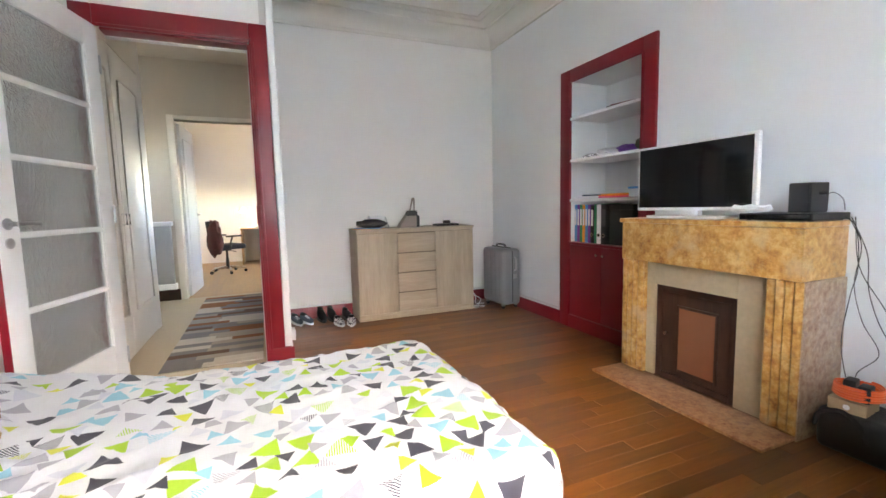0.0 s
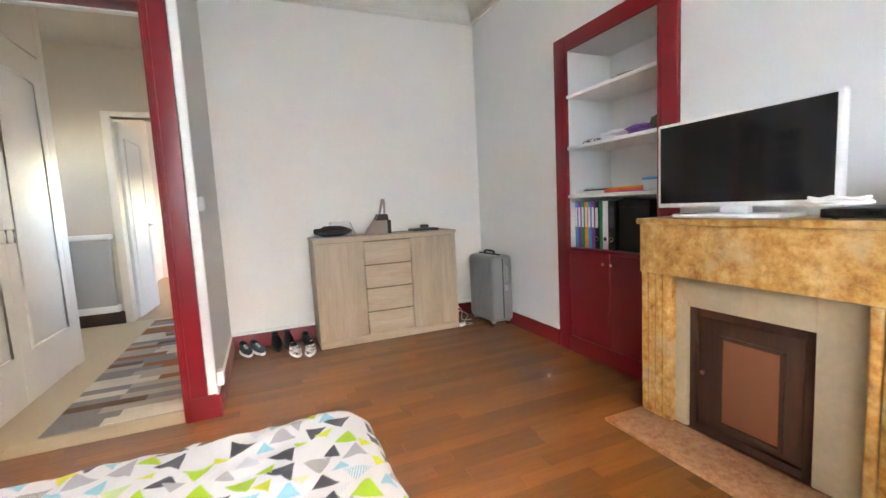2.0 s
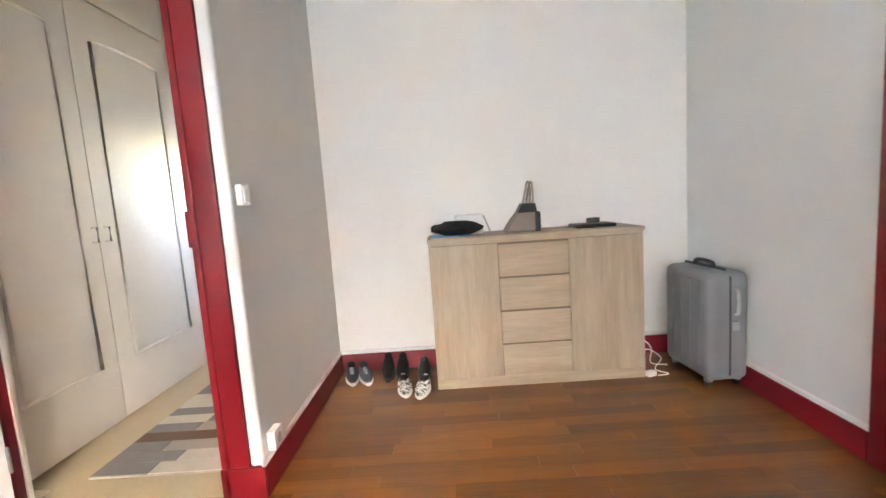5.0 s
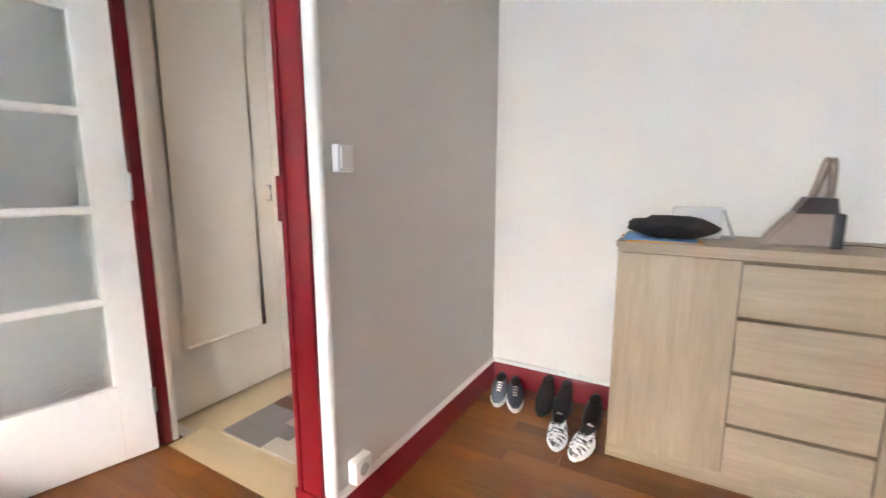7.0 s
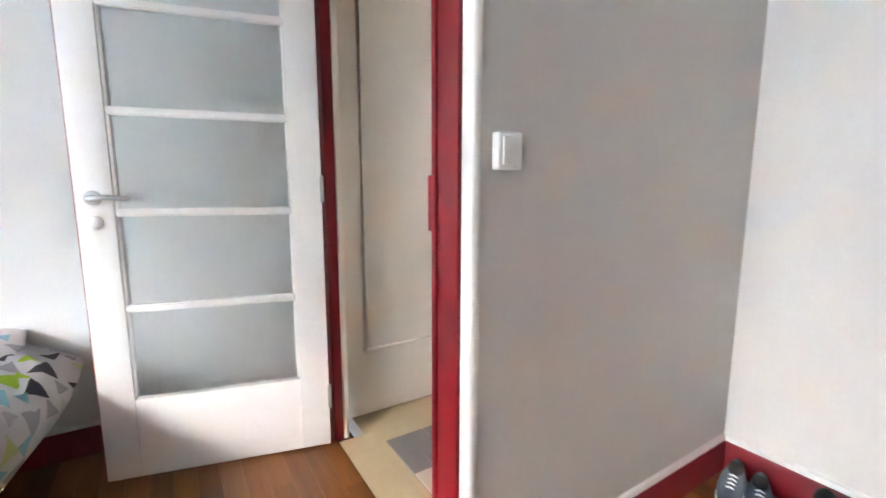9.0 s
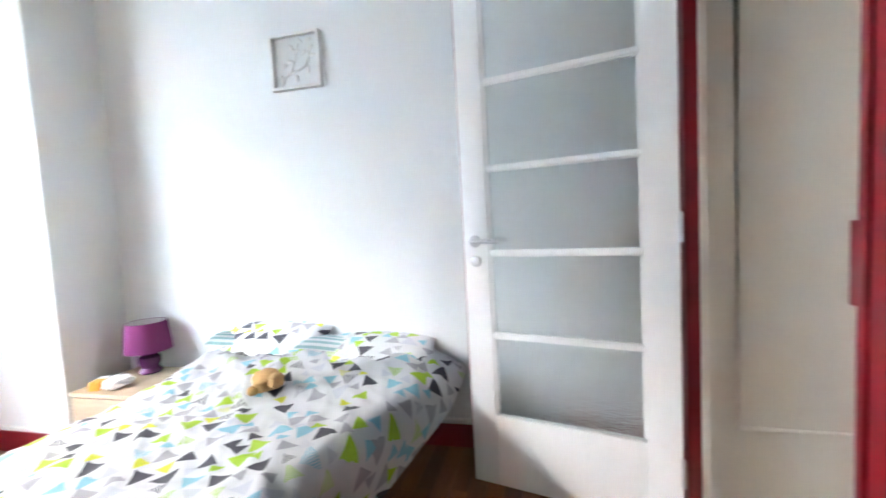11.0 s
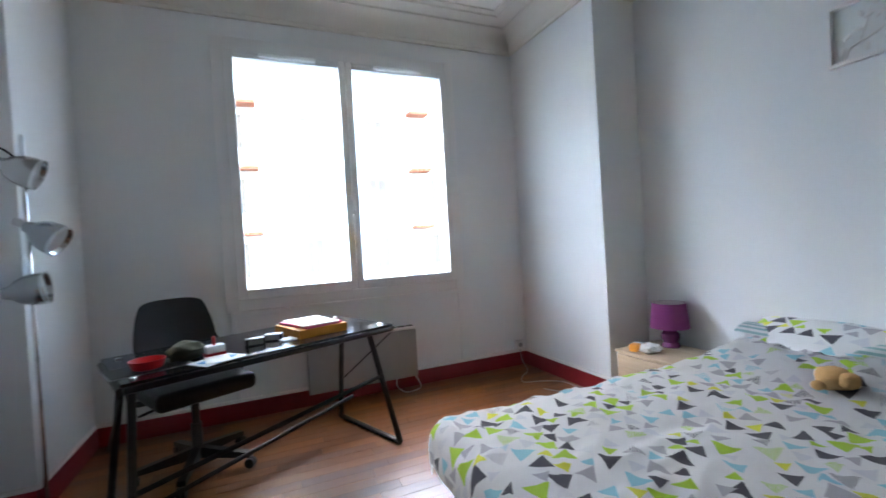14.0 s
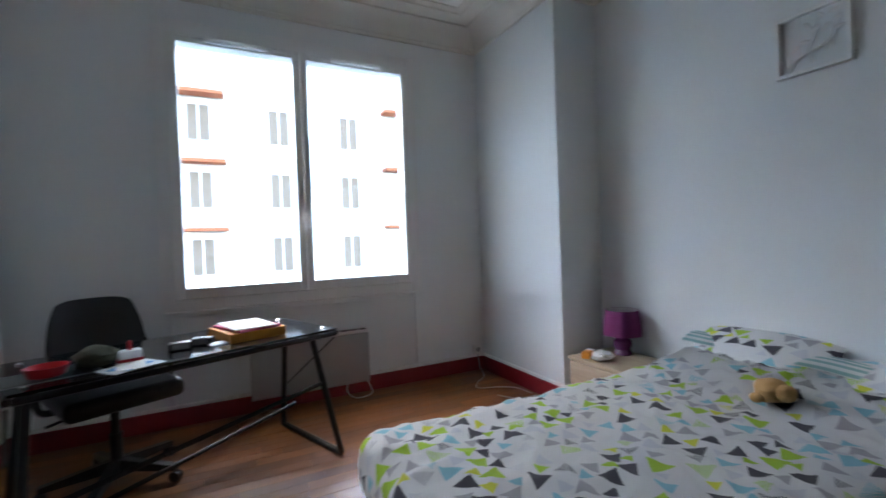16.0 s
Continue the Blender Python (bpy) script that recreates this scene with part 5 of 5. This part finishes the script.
for cy, cz in ((-0.07, -0.02), (-0.03, 0.0), (0.01, 0.05), (0.03, 0.1), (0.08, 0.1), (0.09, 0.06), (0.1, 0.02), (0.05, 0.04), (-0.02, 0.07), (0.07, -0.05), (-0.09, -0.08), (0.0, -0.09)):
    a = rl.uniform(0, 180)
    leafm = Matrix.Translation((0.016, cy, cz)) @ Matrix.Rotation(radians(a), 4, "X")
    part("paper_leaf", blob((0, 0, 0), (0.005, 0.021, 0.010), 0, 0, 2, m=leafm), WHITE, pc)

# ---- night stand and lamp ----
ns = thing("night_stand", "pale oak-effect night stand with two drawers", "night stand", (-0.30, 0.80, 0))
part("body", box((-0.2, -0.2, 0.0), (0.19, 0.24, 0.36), 0.003), OAKY, ns)
part("top", box((-0.21, -0.21, 0.36), (0.21, 0.25, 0.378), 0.003), OAKY, ns)
for z in (0.03, 0.195):
    part("drawer_front", box((0.19, -0.195, z), (0.207, 0.235, z + 0.155), 0.003), OAKY, ns)
tl = thing("table_lamp", "table lamp with purple shade and purple ceramic foot", "lamp", (-0.42, 0.765, 0.378))
part("foot", lathe([(0.05, 0), (0.055, 0.008), (0.05, 0.016), (0.042, 0.03), (0.052, 0.055), (0.05, 0.08), (0.03, 0.1), (0.018, 0.11), (0.012, 0.13)], 28), PURPLECER, tl)
part("shade", lathe([(0.108, 0.115), (0.092, 0.262), (0.088, 0.262), (0.104, 0.115)], 36), PURPLE, tl)
part("shade_lining", lathe([(0.1035, 0.117), (0.0875, 0.261), (0.0865, 0.261), (0.1025, 0.117)], 36), LAMPWHITE, tl)
part("bulb", blob((0, 0, 0.17), (0.025, 0.025, 0.04), sub=2, bm=lathe([(0.012, 0.12), (0.014, 0.15)], 12)), LAMPWHITE, tl)
tl.scale = (1.15, 1.15, 1.15)
soft_thing("tissues", "crumpled white tissues on the night stand", "tissue", (-0.19, 0.80, 0.3785), (0.07, 0.05, 0.032), PAPER, 0.5, 11)
pill = thing("medicine_box", "small orange and white carton on the night stand", "box", (-0.17, 0.70, 0.3785), 20)
part("body", box((-0.05, -0.025, 0), (0.05, 0.025, 0.045), 0.002), ORANGE, pill)
part("end_band", box((-0.0508, -0.0258, 0), (-0.015, 0.0258, 0.0458), 0.002), PAPER, pill)

# ---- bed ----
bed = thing("bed", "low double bed with a teal fitted sheet", "bed", (0, 0, 0))
part("divan", box((-0.50, 1.24, 0.10), (1.42, 2.32, 0.26), 0.02, 3), BLACKCLOTH, bed)
for x, yy in ((-0.4, 1.32), (-0.4, 2.22), (1.32, 1.32), (1.32, 2.22)):
    part("leg", lathe([(0.022, 0), (0.028, 0.1)], 14, m=pose(x, yy, 0)), DARKWOOD, bed)
part("mattress", box((-0.50, 1.23, 0.26), (1.44, 2.33, 0.42), 0.06, 4), SHEET, bed, "mattress in a dark teal sheet")


def duvet():
    """The cover: a soft sheet with rounded corners, its rim hanging over the mattress, creased all over."""
    x0, x1, y0, y1 = -0.46, 1.55, 1.165, 2.35
    nu, nv = 130, 96
    t = bmesh.new()
    uvl = t.loops.layers.uv.new("print")
    grid, flat = [], {}
    R = 0.11
    for i in range(nu + 1):
        row = []
        for j in range(nv + 1):
            # sheet coordinates: the last 0.24 m on three sides hang down
            sx = x0 + (x1 - x0 + 0.10) * i / nu
            sy = y0 - 0.10 + (y1 - y0 + 0.42) * j / nv
            north = y1 + 0.34 * max(0.0, min(1.0, (0.42 - sx) / 0.75))
            cx, cy = min(sx, x1 - R), min(max(sy, y0 + R), north - R)
            dx, dy = sx - cx, sy - cy
            d = math.hypot(dx, dy)
            z = 0.455
            x, yv = sx, sy
            if d > 1e-6:
                a = min(d / R, math.pi / 2 * 0.97)
                out = R * math.sin(a)
                drop = R * (1 - math.cos(a)) + max(0, d - R * math.pi / 2 * 0.97) * 0.98
                x, yv = cx + dx / d * out, cy + dy / d * out
                z -= drop * 1.0
                if z < 0.42:
                    wv = 0.016 * noise.noise(Vector((sx * 5, sy * 5, 1.3))) * min(1, (0.45 - z) * 12)
                    x, yv = x + dx / d * wv, yv + dy / d * wv
            # pillows under the head end
            head = max(0.0, min(1.0, (0.22 - sx) / 0.6))
            side = max(0.0, min(1.0, (sy - y0) / 0.16)) * max(0.0, min(1.0, (north - sy) / 0.3))
            z += 0.105 * head * head * (3 - 2 * head) * side
            p = Vector((sx * 2.2, sy * 2.2, 0.0))
            if d < R * 1.2:
                z += 0.018 * noise.noise(p) + 0.010 * noise.noise(p * 2.6 + Vector((4, 1, 0)))
                rid = noise.noise(Vector((sx * 3.0 + sy * 2.0, sy * 9.0 - sx * 4.0, 3.0)))
                z += 0.012 * (1 - abs(rid)) ** 4 + 0.009 * (1 - abs(noise.noise(Vector((sx * 9 - sy * 4, sy * 4 + sx * 2, 9))))) ** 5
            v = t.verts.new((x, yv, max(z, 0.06)))
            flat[v] = (sx, sy)
            row.append(v)
        grid.append(row)
    for i in range(nu):
        for j in range(nv):
            f = t.faces.new((grid[i][j], grid[i + 1][j], grid[i + 1][j + 1], grid[i][j + 1]))
            for lp in f.loops:
                lp[uvl].uv = flat[lp.vert]
    bmesh.ops.solidify(t, geom=t.faces[:], thickness=0.02)
    bmesh.ops.recalc_face_normals(t, faces=t.faces[:])
    ob = part("duvet", t, DUVET)
    ob.data.shade_smooth()
    band = bmesh.new()
    cols = []
    for k in range(41):
        yk = 1.27 + 1.16 * k / 40
        zk = 0.583 - 0.05 * (k / 40) ** 2 - 0.12 * max(0, k / 40 - 0.85) + 0.006 * noise.noise(Vector((0, yk * 6, 2)))
        cols.append([band.verts.new((-0.30 - 0.17 * u, yk, zk + 0.022 * math.sin(math.pi * u) + 0.03 * u)) for u in (0, 0.25, 0.5, 0.75, 1)])
    for c0, c1 in zip(cols, cols[1:]):
        for u in range(4):
            band.faces.new((c0[u], c1[u], c1[u + 1], c0[u + 1]))
    bmesh.ops.solidify(band, geom=band.faces[:], thickness=0.02)
    bmesh.ops.recalc_face_normals(band, faces=band.faces[:])
    part("turned_hem", band, STRIPES, ob, "pale teal striped turned-over hem")
    return tagged(ob, "white duvet printed with lime, blue and grey triangles", "duvet")


duvet()


def pillow(at, rz, tilt):
    t = bmesh.new()
    uvl = t.loops.layers.uv.new("print")
    n = 20
    for side in (1, -1):
        g = []
        for i in range(n + 1):
            r = []
            for j in range(n + 1):
                u, w = 2 * i / n - 1, 2 * j / n - 1
                h = 0.075 * ((1 - u * u) * (1 - w * w)) ** 0.45
                h *= 1 + 0.12 * noise.noise(Vector((u * 2, w * 2, at[1])))
                r.append(t.verts.new((0.20 * u * (1 - 0.06 * w * w), 0.32 * w * (1 - 0.05 * u * u), side * h)))
            g.append(r)
        for i in range(n):
            for j in range(n):
                q = (g[i][j], g[i + 1][j], g[i + 1][j + 1], g[i][j + 1])
                f = t.faces.new(q if side > 0 else q[::-1])
                for lp in f.loops:
                    lp[uvl].uv = (lp.vert.co.x + at[1] * 3, lp.vert.co.y)
    bmesh.ops.remove_doubles(t, verts=t.verts[:], dist=1e-5)
    ob = part("pillow", t, DUVET)
    ob.data.shade_smooth()
    ob.matrix_basis = pose(*at, 0, tilt, rz)
    return tagged(ob, "pillow in a triangle-print pillowcase against the wall", "pillow", "pillows on the bed")


pillow((-0.37, 1.60, 0.545), 0, 30)
pillow((-0.36, 2.18, 0.515), 0, 18)

toy = tagged(part("plush_toy", blob((0, 0, 0.05), (0.085, 0.07, 0.055), 0.25, 3, 3, flat=0.0, bm=blob((0.05, 0.06, 0.06), (0.045, 0.04, 0.04), 0.2, 5, 3,
        bm=blob((0.07, -0.05, 0.025), (0.03, 0.03, 0.025), 0.2, 6, 2, bm=blob((-0.07, -0.03, 0.03), (0.05, 0.035, 0.03), 0.2, 7, 2)))), PLUSH),
        "small tan plush toy lying on the duvet", "toy")
toy.matrix_basis = pose(0.0, 1.86, 0.487, 0, 0, 20) @ Matrix.Scale(0.85, 4)

# ---- parquet ----
rp = random.Random(12)
PW = 4.115 / 53
meshes = {}
floor_ob = bpy.data.objects["floor"]
rest = bmesh.new()
count = 0
rows = int((4.81 + 0.57) / PW) + 1
for r in sorted(range(rows), key=lambda k: abs(-0.57 + k * PW - 3.0)):
    y0 = -0.57 + r * PW
    y1 = min(y0 + PW, 4.81)
    left = 0.945 if y0 > 3.535 else -0.53
    if left < 0 and y1 > 3.545:
        y1 = 3.545
    if y1 - y0 < 0.01:
        continue
    x = left - rp.uniform(0, 0.5)
    while x < 3.333:
        L = rp.choice((0.45, 0.55, 0.65, 0.8))
        a, b = max(x, left), min(x + L, 3.333)
        x += L
        if b - a < 0.02:
            continue
        up = 0.0006 * rp.random()
        if count < 300 and b - a > 0.4:
            key = (round(b - a, 2), round(y1 - y0, 3))
            if key not in meshes:
                meshes[key] = finish(box((-key[0] / 2 + 0.0003, -key[1] / 2 + 0.0003, -0.006), (key[0] / 2 - 0.0003, key[1] / 2 - 0.0003, 0), 0.0007, 1), PARQUET, "plank")
            p = new("plank", meshes[key])
            p.parent = floor_ob
            p.location = ((a + b) / 2, (y0 + y1) / 2, up)
            count += 1
        else:
            box((a + 0.0003, y0 + 0.0003, -0.006), (b - 0.0003, y1 - 0.0003, up), 0.0007, 1, bm=rest)
ob = part("planks", rest, PARQUET, floor_ob, soft=False)
tagged(ob, kind="stuff")
